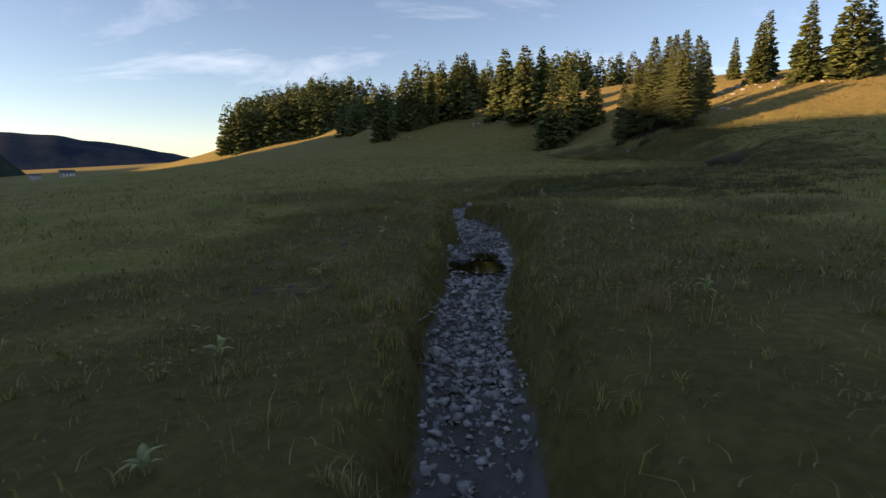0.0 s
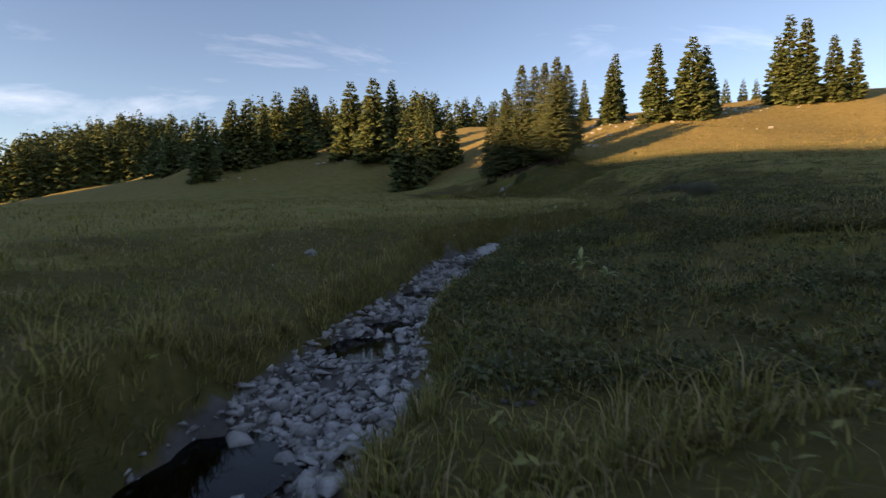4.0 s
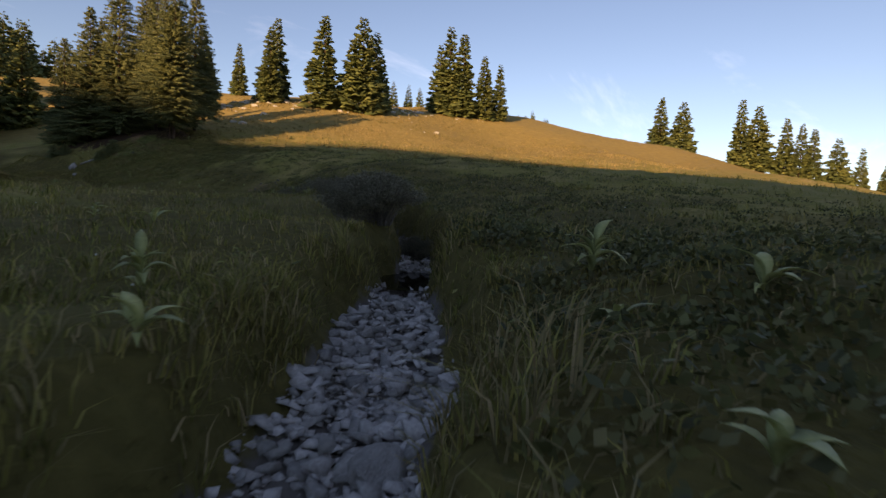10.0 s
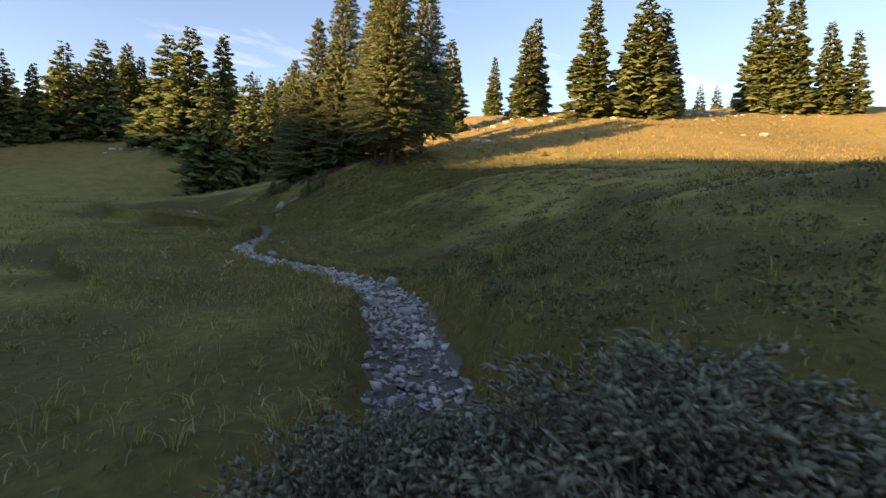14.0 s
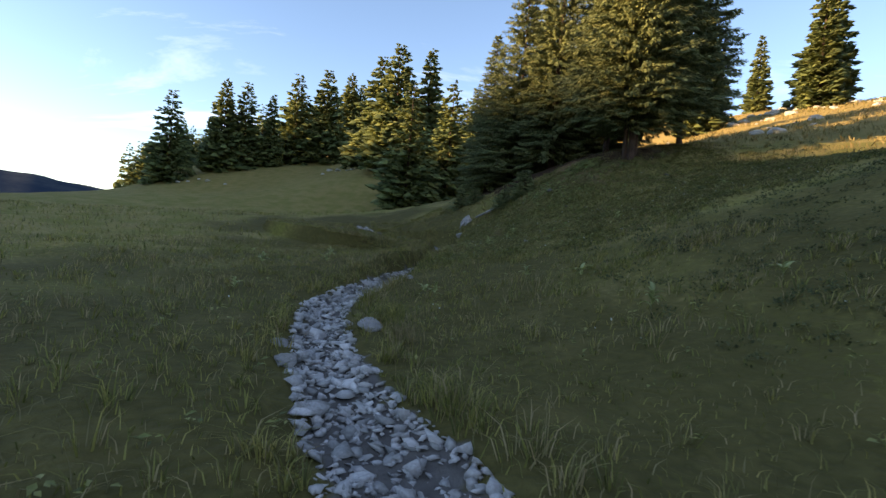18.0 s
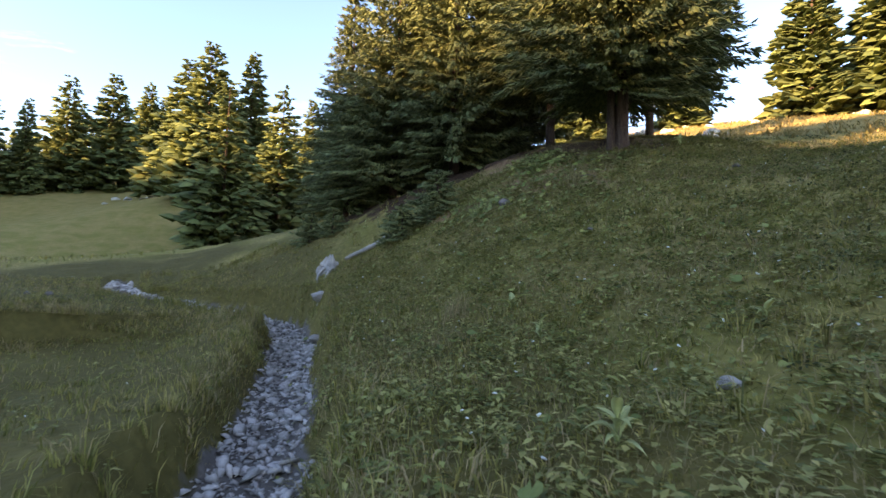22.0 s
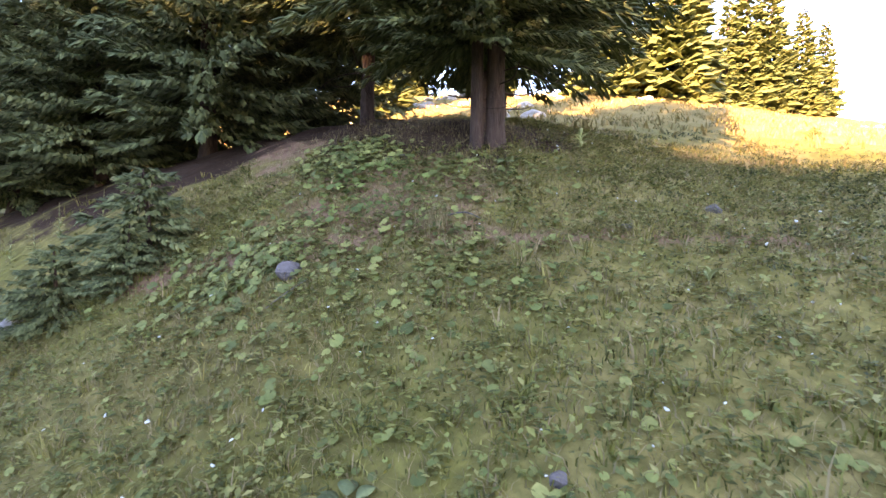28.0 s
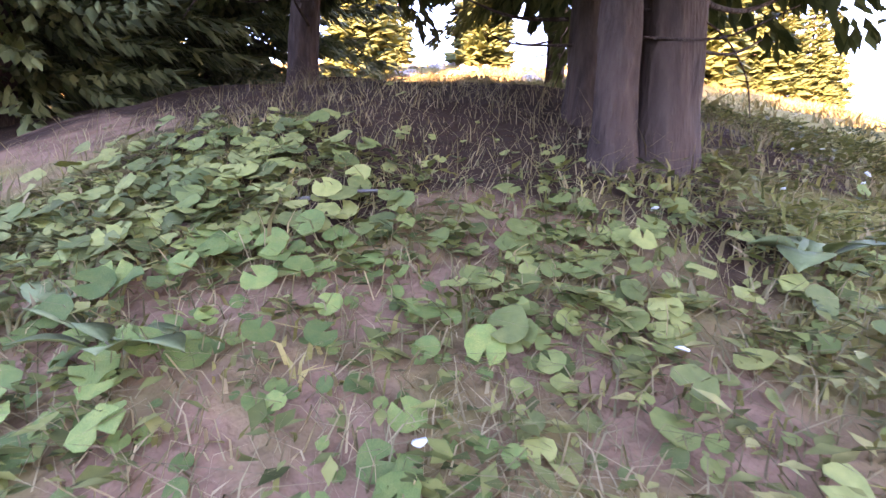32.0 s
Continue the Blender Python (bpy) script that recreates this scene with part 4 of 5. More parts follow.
def blades(r, x, y, height, width, lean_max, bend, way=None):
    """Curved tapered blades, three triangles each."""
    n = len(x)
    z = ground(x, y) - 0.015
    a, la = r.uniform(0, 6.283, n), r.uniform(0, 6.283, n)
    if way is not None:
        la = way
    lean = r.uniform(0.1, lean_max, n) * height
    wx, wy = np.cos(a) * width, np.sin(a) * width
    lx, ly = np.cos(la) * lean, np.sin(la) * lean
    b0 = np.stack([x - wx, y - wy, z], 1); b1 = np.stack([x + wx, y + wy, z], 1)
    m = np.stack([x + lx * 0.35, y + ly * 0.35, z + height * 0.6], 1); w2 = np.stack([wx, wy, np.zeros(n)], 1) * 0.7
    t = np.stack([x + lx * (1 + bend), y + ly * (1 + bend), z + height * (1.0 - 0.25 * bend)], 1)
    v = np.stack([b0, b1, m - w2, m + w2, t], 1).reshape(-1, 3)
    k = 5 * np.arange(n)[:, None]
    f = np.concatenate([k + np.array([[0, 1, 3]]), k + np.array([[0, 3, 2]]), k + np.array([[2, 3, 4]])])
    return v, f


def beside_stream(r, n, reach_lo, reach_hi):
    s = r.uniform(8, len(BED) - 1, n)
    i = np.clip(s.astype(int), 0, len(BED) - 2)
    t = (s - i)[:, None]
    p = BED[i] * (1 - t) + BED[i + 1] * t
    d = BED[i + 1, :2] - BED[i, :2]
    d /= np.linalg.norm(d, axis=1)[:, None] + 1e-9
    off = (p[:, 3] / 2 + r.uniform(reach_lo, reach_hi, n)) * r.choice([-1, 1], n)
    return p[:, 0] - d[:, 1] * off, p[:, 1] + d[:, 0] * off


def bare(x, y):
    """Where no turf grows: trodden soil and the ground below the spruces."""
    b = np.zeros(len(x))
    for tx, ty in ROOTS:
        b = np.maximum(b, 1 - smooth(1.0, 3.0, np.hypot(x - tx, y - ty)))
    b = np.maximum(b, 0.6 * (1 - smooth(0.8, 3.0, np.hypot(x - 41.2, y - 93.4))))
    b = np.maximum(b, 1 - smooth(0.5, 2.0, np.hypot(x - 41.3, (y - 97.2) * 0.6)))
    b = np.maximum(b, 0.9 * (1 - smooth(0.5, 1.1, np.hypot(x - 40.7, (y - 95.6)))))
    for sx, sy, sr in ((39.1, 70.6, 1.6), (38.9, 69.6, 1.3), (-2.8, 9.6, 1.0), (-3.0, 14.6, 1.0), (-2.4, 13.4, 0.8)):
        b = np.maximum(b, 0.6 * (1 - smooth(0.4, 1.1, np.hypot(x - sx, y - sy) / sr)))
    return b


def make_grass():
    r = np.random.RandomState(5)
    # tussocks beside the stream and on the slope: long blades that arch out from a middle
    tx, ty = beside_stream(r, 6200, 0.12, 7.5)
    sx, sy = r.uniform(33, 50, 2600), r.uniform(80, 97, 2600)
    hx, hy = beside_stream(r, 3000, 0.0, 0.55)
    cx, cy = np.concatenate([tx, sx, hx]), np.concatenate([ty, sy, hy])
    small = np.r_[np.full(len(tx), 1.0), np.full(len(sx), 0.55), np.full(len(hx), 1.15)]
    big = np.clip(0.8 + 0.5 * waves(cx, cy, 4.0, 41), 0.35, 1.5) * r.uniform(0.6, 1.25, len(cx)) * small
    per = 16
    a = r.uniform(0, 6.283, len(cx) * per)
    out = np.repeat(big, per) * 0.085 * np.sqrt(r.uniform(size=len(a)))
    x1, y1 = np.repeat(cx, per) + out * np.cos(a), np.repeat(cy, per) + out * np.sin(a)
    h1 = np.repeat(big, per) * 0.21 * r.uniform(0.5, 1.2, len(a))
    # a lower sward between them
    xs, ys = [], []
    for n, lo, hi in ((60000, 0.03, 2.2), (70000, 1.8, 6.5), (45000, 6.0, 14.0)):
        x, y = beside_stream(r, n, lo, hi)
        xs.append(x); ys.append(y)
    xs.append(r.uniform(33, 50, 105000)); ys.append(r.uniform(80, 97, 105000))
    x2, y2 = np.concatenate(xs), np.concatenate(ys)
    tall = 0.55 + 0.45 * waves(x2, y2, 3.0, 31) + 0.35 * waves(x2, y2, 0.9, 32)
    h2 = (0.06 + 0.09 * np.clip(tall, 0, 1.6)) * r.uniform(0.5, 1.35, len(x2)) * (1 - 0.35 * smooth(78, 84, y2) * smooth(34.5, 36.5, x2))
    x, y, h = np.concatenate([x1, x2]), np.concatenate([y1, y2]), np.concatenate([h1, h2])
    la = np.concatenate([a + r.normal(0, 0.35, len(a)), r.uniform(0, 6.283, len(x2))])
    d, lev, half, _ = to_stream(x, y)
    keep = (ground(x, y) > lev + 0.14) & (r.uniform(size=len(x)) > bare(x, y))
    keep &= ~((y > 94.5) & (d < 0.6))
    # the slope's sward thins out unevenly away from the bank
    rim = np.minimum(np.minimum(50 - x, 97.5 - y), np.where(x > 40, y - 79.5, 9)) + 1.6 * waves(x, y, 3.0, 36)
    keep &= (r.uniform(size=len(x)) < smooth(-0.5, 4.0, rim)) | (d < 6)
    x, y, h, la, d = x[keep], y[keep], h[keep], la[keep], d[keep]
    w = (0.0042 + 0.0035 * r.uniform(size=len(x))) * (1 + 0.10 * np.clip(d - 2.5, 0, 12))
    straw = 0.17 + 0.32 * smooth(-0.2, 0.9, waves(x, y, 5.0, 33)) + 0.12 * smooth(5, 12, d)
    dry = r.uniform(size=len(x)) < straw
    for name, label, m, mat, grow in (("meadow_grass", "dense soft green meadow grass in tufts", ~dry, grass_mat, 1.0), ("dry_grass", "straw-coloured dry grass blades and seed stalks", dry, straw_mat, 1.2)):
        v, f = blades(r, x[m], y[m], h[m] * grow, w[m], 1.0, 0.55, la[m])
        tagged(new(name, mesh_of(name, v, f, mat)), label, "grass", kind="stuff")


make_grass()


def coarse_tufts(name, label, seed, n, per, area, mat, high, wide):
    """Coarse tufts that roughen ground farther off, thinning out towards the edge of their area."""
    r = np.random.RandomState(seed)
    x0, x1, y0, y1 = area
    cx, cy = r.uniform(x0, x1, n), r.uniform(y0, y1, n)
    rim = np.minimum(np.minimum(cx - x0, x1 - cx), np.minimum(cy - y0, y1 - cy))
    d, lev, half, _ = to_stream(cx, cy)
    keep = (r.uniform(size=n) < (0.6 + 0.4 * waves(cx, cy, 12.0, seed + 1)) * smooth(0, 14, rim)) & (d > 7)
    cx, cy = np.repeat(cx[keep], per), np.repeat(cy[keep], per)
    x, y = cx + r.normal(0, 0.15, len(cx)), cy + r.normal(0, 0.15, len(cx))
    v, f = blades(r, x, y, r.uniform(0.4, 1.3, len(x)) * high, r.uniform(0.6, 1.4, len(x)) * wide, 1.2, 0.5)
    tagged(new(name, mesh_of(name, v, f, mat)), label, "grass", kind="stuff")


hill_mat = material("hill_grass", (0.225, 0.175, 0.062), 0.8, 0.12, (0.32, 0.24, 0.10), 1.0, 0, (0.13, 0.12, 0.04), 0.2, 0.5, through_light=0.2)
coarse_tufts("hill_grass", "coarse golden grass tufts on the sunny hill", 15, 16000, 5, (44, 130, 50, 130), hill_mat, 0.30, 0.032)
coarse_tufts("pasture_grass", "olive and straw-coloured grass tufts of the wide pasture", 16, 15000, 4, (-34, 34, 2, 125), grass_mat, 0.26, 0.018)
coarse_tufts("pasture_straw", "pale dry grass tufts scattered over the wide pasture", 17, 7000, 4, (-34, 34, 2, 125), straw_mat, 0.32, 0.014)
coarse_tufts("bank_grass", "olive grass tufts on the shaded rise beside the stream", 18, 9000, 4, (8, 72, -8, 76), grass_mat, 0.26, 0.018)


# ---- leafy plants ----
leaf_pale = material("broad_leaf", (0.40, 0.42, 0.17), 0.5, 3, (0.50, 0.46, 0.17), 30, 0.2, (0.28, 0.33, 0.12), 0.4, -0.25, through_light=0.2)
leaf_green = material("round_leaf", (0.155, 0.225, 0.055), 0.65, 3, (0.225, 0.26, 0.065), 30, 0.3, (0.095, 0.155, 0.04), 0.3, -0.4, through_light=0.25)
leaf_loose = material("round_leaf_loose", (0.19, 0.225, 0.06), 0.65, 3, (0.28, 0.275, 0.08), 30, 0.3, (0.12, 0.16, 0.045), 0.3, 0.5, through_light=0.25)
stem_mat = material("plant_stem", (0.192, 0.180, 0.072), 0.7, 5, (0.264, 0.216, 0.108), 30, 0.2, (0.144, 0.144, 0.060), 0.3)
willow_leaf = material("willow_leaf", (0.235, 0.22, 0.145), 0.65, 1, (0.26, 0.235, 0.165), 8, 0, (0.14, 0.145, 0.09), 0.3, 0.4, through_light=0.2)


def blade_leaf(length, width, arch, fold, n=6):
    """A broad lance-shaped leaf along +x, folded along its midrib, with thickness at the rib."""
    v, f = [], []
    for i in range(n + 1):
        s = i / n
        w = width * (math.sin(math.pi * min(1, s * 1.02 + 0.03)) ** 0.8) * (1 - 0.35 * s)
        x, z = length * (s - 0.12 * arch * s * s), length * (arch * (s - 1.25 * s * s))
        v += [(x, w / 2, z + fold * w), (x, 0, z), (x, -w / 2, z + fold * w), (x, 0, z - 0.006)]
    for i in range(n):
        a, b = 4 * i, 4 * (i + 1)
        f += [(a, a + 1, b + 1, b), (a + 1, a + 2, b + 2, b + 1), (a + 3, a, b, b + 3), (a + 2, a + 3, b + 3, b + 2)]
    return np.array(v), np.array(f)


def tapered(points, r0, r1, mat, name="stem", sides=6):
    return rod_mesh(name, points, r0, r1, mat, sides)


leaf_meshes = [mesh_of("leaf", *blade_leaf(0.30, 0.105, 0.9, 0.18), leaf_pale, True), mesh_of("leaf", *blade_leaf(0.36, 0.13, 0.6, 0.14), leaf_pale, True), mesh_of("leaf", *blade_leaf(0.24, 0.09, 0.3, 0.2), leaf_pale, True)]


def rosette(seed, leaves, high):
    r = random.Random(seed)
    root = empty_thing("broad_leaved_plant")
    part("stem", tapered([(0, 0, -0.05), (0.01, 0, high * 0.5), (0.02, 0.01, high)], 0.012, 0.006, stem_mat), root)
    for i in range(leaves):
        s = i / leaves
        ob = part("leaf", leaf_meshes[r.randrange(3)], root)
        ob.matrix_basis = Matrix.Translation((0, 0, high * (0.1 + 0.85 * s))) @ Matrix.Rotation(i * 2.4 + r.uniform(-0.4, 0.4), 4, "Z") @ Matrix.Rotation(radians(r.uniform(-75, -20) * (0.4 + 0.6 * s)), 4, "Y") @ Matrix.Scale(r.uniform(0.75, 1.2), 4)
    return tagged(root, "pale green broad-leaved plant standing in the grass", "plant", "broad-leaved plants of the meadow")


plants = [rosette(1, 7, 0.10), rosette(2, 9, 0.22), rosette(3, 6, 0.06), rosette(4, 11, 0.34)]
LOW_PLANTS = [
    (-3.3, 6.9), (-2.6, 5.83), (-2.1, 3.4), (3.35, 6.2), (-2.5, 10.6), (-1.6, 14.7), (3.0, 18.2), (2.46, 17.7), (-1.7, 16.4), (-1.7, 20.8), (4.3, 19.4), (5.5, 27.2), (5.5, 26.6), (9.4, 26.1), (9.1, 32.0),
    (8.1, 35.8), (7.8, 37.8), (7.4, 36.4), (10.8, 37.2), (12.4, 37.7), (9.9, 36.2), (11.3, 36.6), (12.4, 33.0), (13.3, 33.3), (12.5, 34.2), (15.4, 35.6), (18.78, 37.2), (20.7, 38.4), (20.5, 37.4), (21.3, 38.6), (19.8, 37.9), (18.8, 40.6), (18.3, 39.4),
    (19.9, 44.7), (20.2, 43.7), (29.1, 58.5), (29.0, 54.2), (28.9, 52.8), (29.5, 52.9), (29.1, 52.2), (31.6, 51.2),
]
HIGH_PLANTS = [
    (35.47, 78.0), (33.4, 77.6), (33.6, 77.3), (36.3, 77.0), (29.9, 77.0), (28.1, 73.1), (29.3, 71.2), (31.0, 69.3), (32.7, 67.9), (32.1, 69.5), (36.6, 74.6), (42.2, 76.2), (38.7, 72.2), (38.3, 74.4), (30.3, 83.7), (30.6, 81.7), (29.3, 80.3), (26.5, 87.8),
    (35.2, 83.1), (37.4, 84.0), (38.9, 82.5), (42.6, 83.6), (36.1, 85.4), (36.5, 86.8), (38.5, 92.6), (41.3, 88.6), (44.2, 91.8),
]
for i, (x, y) in enumerate(LOW_PLANTS + HIGH_PLANTS):
    k = i % 4
    ob = plants[k] if i < 4 else copy_thing(plants[k], Matrix.Identity(4))
    s = 0.5 + 0.32 * ((i * 7) % 10) / 10
    ob.matrix_basis = Matrix.Translation((x, y, level(x, y) + 0.03)) @ Matrix.Rotation(i * 1.9, 4, "Z") @ Matrix.Rotation(0.12 * math.sin(i), 4, "X") @ Matrix.Scale(s, 4)
    if i % 5 == 2:
        tagged(ob, "yellowing broad-leaved plant with drooping leaves in the grass")


def broad_plant(seed):
    """A few large egg-shaped grey-green leaves that hang from short stalks."""
    r = random.Random(seed)
    root = empty_thing("broad_leaved_plant")
    for i in range(6):
        a, out = i * 1.05 + r.uniform(-0.3, 0.3), r.uniform(0.03, 0.09)
        part("stalk", tapered([(0, 0, -0.04), (out * 0.4 * math.cos(a), out * 0.4 * math.sin(a), 0.07), (out * math.cos(a), out * math.sin(a), 0.11)], 0.006, 0.004, stem_mat), root)
        ob = part("leaf", wide_leaf, root)
        ob.matrix_basis = Matrix.Translation((out * math.cos(a), out * math.sin(a), 0.11)) @ Matrix.Rotation(a, 4, "Z") @ Matrix.Rotation(radians(r.uniform(-25, 30)), 4, "Y") @ Matrix.Rotation(radians(r.uniform(-20, 20)), 4, "X") @ Matrix.Scale(r.uniform(0.7, 1.1), 4)
    return tagged(root, "plant with large flat grey-green leaves on the bank", "plant", "broad-leaved plants of the meadow")


leaf_grey = material("grey_green_leaf", (0.21, 0.25, 0.10), 0.65, 3, (0.27, 0.30, 0.12), 30, 0.3, (0.15, 0.185, 0.075), 0.3, -0.2, through_light=0.2)
wide_leaf = mesh_of("leaf", *blade_leaf(0.24, 0.21, 0.35, 0.07, 8), leaf_grey, True)
broad = broad_plant(8)
for i, (x, y, s) in enumerate([(40.36, 93.62, 1.0), (40.55, 93.15, 0.85), (42.45, 91.95, 1.0), (38.04, 89.36, 0.8)]):
    ob = broad if i == 0 else copy_thing(broad, Matrix.Identity(4))
    ob.matrix_basis = Matrix.Translation((x, y, level(x, y))) @ Matrix.Rotation(i * 2.1, 4, "Z") @ Matrix.Scale(s, 4)


def tall_stalk(seed, high):
    r = random.Random(seed)
    root = empty_thing("flower_stalk")
    part("stem", tapered([(0, 0, -0.05), (0.02, 0.01, high * 0.5), (0.0, 0.03, high)], 0.012, 0.005, stem_mat), root)
    for i in range(9):
        ob = part("leaf", leaf_meshes[r.randrange(3)], root)
        z = high * (0.05 + 0.075 * i)
        ob.matrix_basis = Matrix.Translation((0.01, 0.005, z)) @ Matrix.Rotation(i * 2.3, 4, "Z") @ Matrix.Rotation(radians(r.uniform(-55, -10)), 4, "Y") @ Matrix.Scale(1.05 - 0.085 * i, 4)
    for i in range(4):
        me = rough_rock("seed_head", 200 + seed + i, 0.06 - 0.008 * i, 0.8, mat=stem_mat)
        ob = part("seed_head", me, root)
        ob.matrix_basis = Matrix.Translation((0, 0.025, high * (0.72 + 0.09 * i)))
    return tagged(root, "tall faded flower stalk with whorled leaves above the grass", "plant", "tall stalks of the meadow")


stalk = tall_stalk(5, 1.0)
STALKS = [(3.3, 14.1, 1.0), (2.6, 14.5, 0.9), (-3.4, 18.5, 0.7), (4.2, 11.0, 0.8), (37.2, 98.3, 0.6), (37.6, 98.7, 0.7), (38.2, 98.2, 0.65), (36.9, 99.0, 0.6), (2.5, 10.2, 0.5)]
for i, (x, y, s) in enumerate(STALKS):
    ob = stalk if i == 0 else copy_thing(stalk, Matrix.Identity(4))
    ob.matrix_basis = Matrix.Translation((x, y, level(x, y))) @ Matrix.Rotation(i * 1.7, 4, "Z") @ Matrix.Scale(s, 4)


# ---- low dark shrubs on the shaded bank ----
heath_leaf = material("heath_leaf", (0.088, 0.098, 0.034), 0.6, 0.6, (0.13, 0.118, 0.042), 6, 0, (0.058, 0.074, 0.027), 0.3, 0.5, through_light=0.2)


def lay_heath(name, label, seed, cx, cy, size, leaf, per):
    """Mounds of small dark leaves, one mound at each place."""
    r = np.random.RandomState(seed)
    k = len(cx)
    a, q = r.uniform(0, 6.283, (k, per)), np.sqrt(r.uniform(size=(k, per)))
    x, y = cx[:, None] + size[:, None] * q * np.cos(a), cy[:, None] + size[:, None] * q * np.sin(a)
    rise = size[:, None] * 0.62 * np.sqrt(np.clip(1 - q**2, 0, 1)) * r.uniform(0.35, 1.0, (k, per))
    p = np.stack([x.ravel(), y.ravel(), ground(x.ravel(), y.ravel()) + rise.ravel()], 1)
    m = len(p)
    d = np.stack([np.cos(a.ravel()), np.sin(a.ravel()), np.zeros(m)], 1) + r.normal(0, 0.6, (m, 3)) + np.array([0, 0, 0.5])
    d /= np.linalg.norm(d, axis=1)[:, None]
    c = np.cross(d, r.normal(0, 1, (m, 3))); c /= np.linalg.norm(c, axis=1)[:, None] + 1e-9
    L = (leaf * r.uniform(0.6, 1.4, m))[:, None]
    v = np.stack([p, p + d * L * 0.5 + c * L * 0.3, p + d * L, p + d * L * 0.5 - c * L * 0.3], 1).reshape(-1, 3)
    i = 4 * np.arange(m)[:, None]
    f = np.concatenate([i + np.array([[0, 1, 2]]), i + np.array([[0, 2, 3]])])
    tagged(new(name, mesh_of(name, v, f, heath_leaf)), label, "shrubs", kind="stuff")


def make_heath():
    r = np.random.RandomState(91)
    # right bank, from the first bend up to the gravel stretch
    n = 9000
    s = r.uniform(14 * 8, 14 * 25, n)
    i = s.astype(int)
    t = (s - i)[:, None]
    p = BED[i] * (1 - t) + BED[i + 1] * t
    d = BED[i + 1, :2] - BED[i, :2]
    d /= np.linalg.norm(d, axis=1)[:, None] + 1e-9
    off = p[:, 3] / 2 + 0.5 + 13 * r.uniform(size=n) ** 1.5
    x, y = p[:, 0] + d[:, 1] * off, p[:, 1] - d[:, 0] * off
    keep = (r.uniform(size=n) < 0.5 + 0.55 * waves(x, y, 2.6, 92)) & (to_stream(x, y)[0] > p[:, 3] / 2 + 0.35)
    x, y = x[keep], y[keep]
    lay_heath("bank_shrubs", "low dark green shrubs covering the shaded bank", 93, x, y, r.uniform(0.12, 0.34, len(x)), 0.055, 34)
    # the open side of the slope below the great spruces
    n = 5200
    x, y = r.uniform(36.5, 52, n), r.uniform(72, 93, n)
    edge = (x - 41.0) * 0.74 - (y - 86.5) * 0.67
    keep = (r.uniform(size=n) < (0.45 + 0.6 * waves(x, y, 1.7, 94)) * smooth(-1.8, 3.0, edge)) & (bare(x, y) < 0.5)
    x, y = x[keep], y[keep]
    lay_heath("slope_shrubs", "short dark green shrubs matted over the slope", 95, x, y, r.uniform(0.08, 0.22, len(x)), 0.042, 30)


make_heath()


# ---- willow bushes in the stream's cut ----
def willow(seed, high, spread):
    r = np.random.RandomState(seed)
    root = empty_thing("willow_bush")
    bm_v, bm_f, count = [], [], 0
    lv, lf, lc = [], [], 0
    for i in range(120):
        a, out = r.uniform(0, 6.28), spread * r.uniform(0.15, 1)
        top = np.array([math.cos(a) * out, math.sin(a) * out, high * r.uniform(0.55, 1.05) * (1 - 0.35 * out / spread)])
        foot = np.array([math.cos(a), math.sin(a), 0]) * r.uniform(0, 0.3 * spread)
        pts = np.stack([foot + (top - foot) * s + np.array([0, 0, 0.22 * high * math.sin(s * 3.14)]) for s in (0, 0.33, 0.66, 1.0)])
        v, f = bent_rod([tuple(p) for p in pts], 0.008, 0.002, 3)
        f = np.array([q for q in f if len(set(q)) == 4])
        bm_v.append(v); bm_f.append(f + count); count += len(v)
        n = 56
        s = r.uniform(0.2, 1.0, n)
        p = foot + (top - foot) * s[:, None] + np.array([0, 0, 0.22 * high]) * np.sin(s * 3.14)[:, None] + r.normal(0, 0.03, (n, 3))
        d = r.normal(0, 1, (n, 3)) + np.array([math.cos(a), math.sin(a), 0.6]); d /= np.linalg.norm(d, axis=1)[:, None]
        c = np.cross(d, r.normal(0, 1, (n, 3))); c /= np.linalg.norm(c, axis=1)[:, None]
        ln = r.uniform(0.035, 0.075, n)[:, None]
        u = np.cross(c, d)
        q = np.stack([p, p + d * ln * 0.5 + c * ln * 0.2 + u * ln * 0.05, p + d * ln, p + d * ln * 0.5 - c * ln * 0.2 + u * ln * 0.05, p + d * ln * 0.5 - u * ln * 0.08], 1)
        lv.append(q.reshape(-1, 3))
        k = lc + 5 * np.arange(n)[:, None]
        lf.append(np.concatenate([k + np.array([t]) for t in ((0, 1, 4), (1, 2, 4), (2, 3, 4), (3, 0, 4), (0, 3, 1), (1, 3, 2))]))
        lc += 5 * n
    part("twigwork", mesh_of("twigwork", np.concatenate(bm_v), np.concatenate(bm_f), dead_wood), root, "thin grey-brown twigs")
    part("foliage", mesh_of("foliage", np.concatenate(lv), np.concatenate(lf), willow_leaf), root)
    return tagged(root, "low grey-leaved willow bush over the stream", "bush", "willow bushes along the stream")


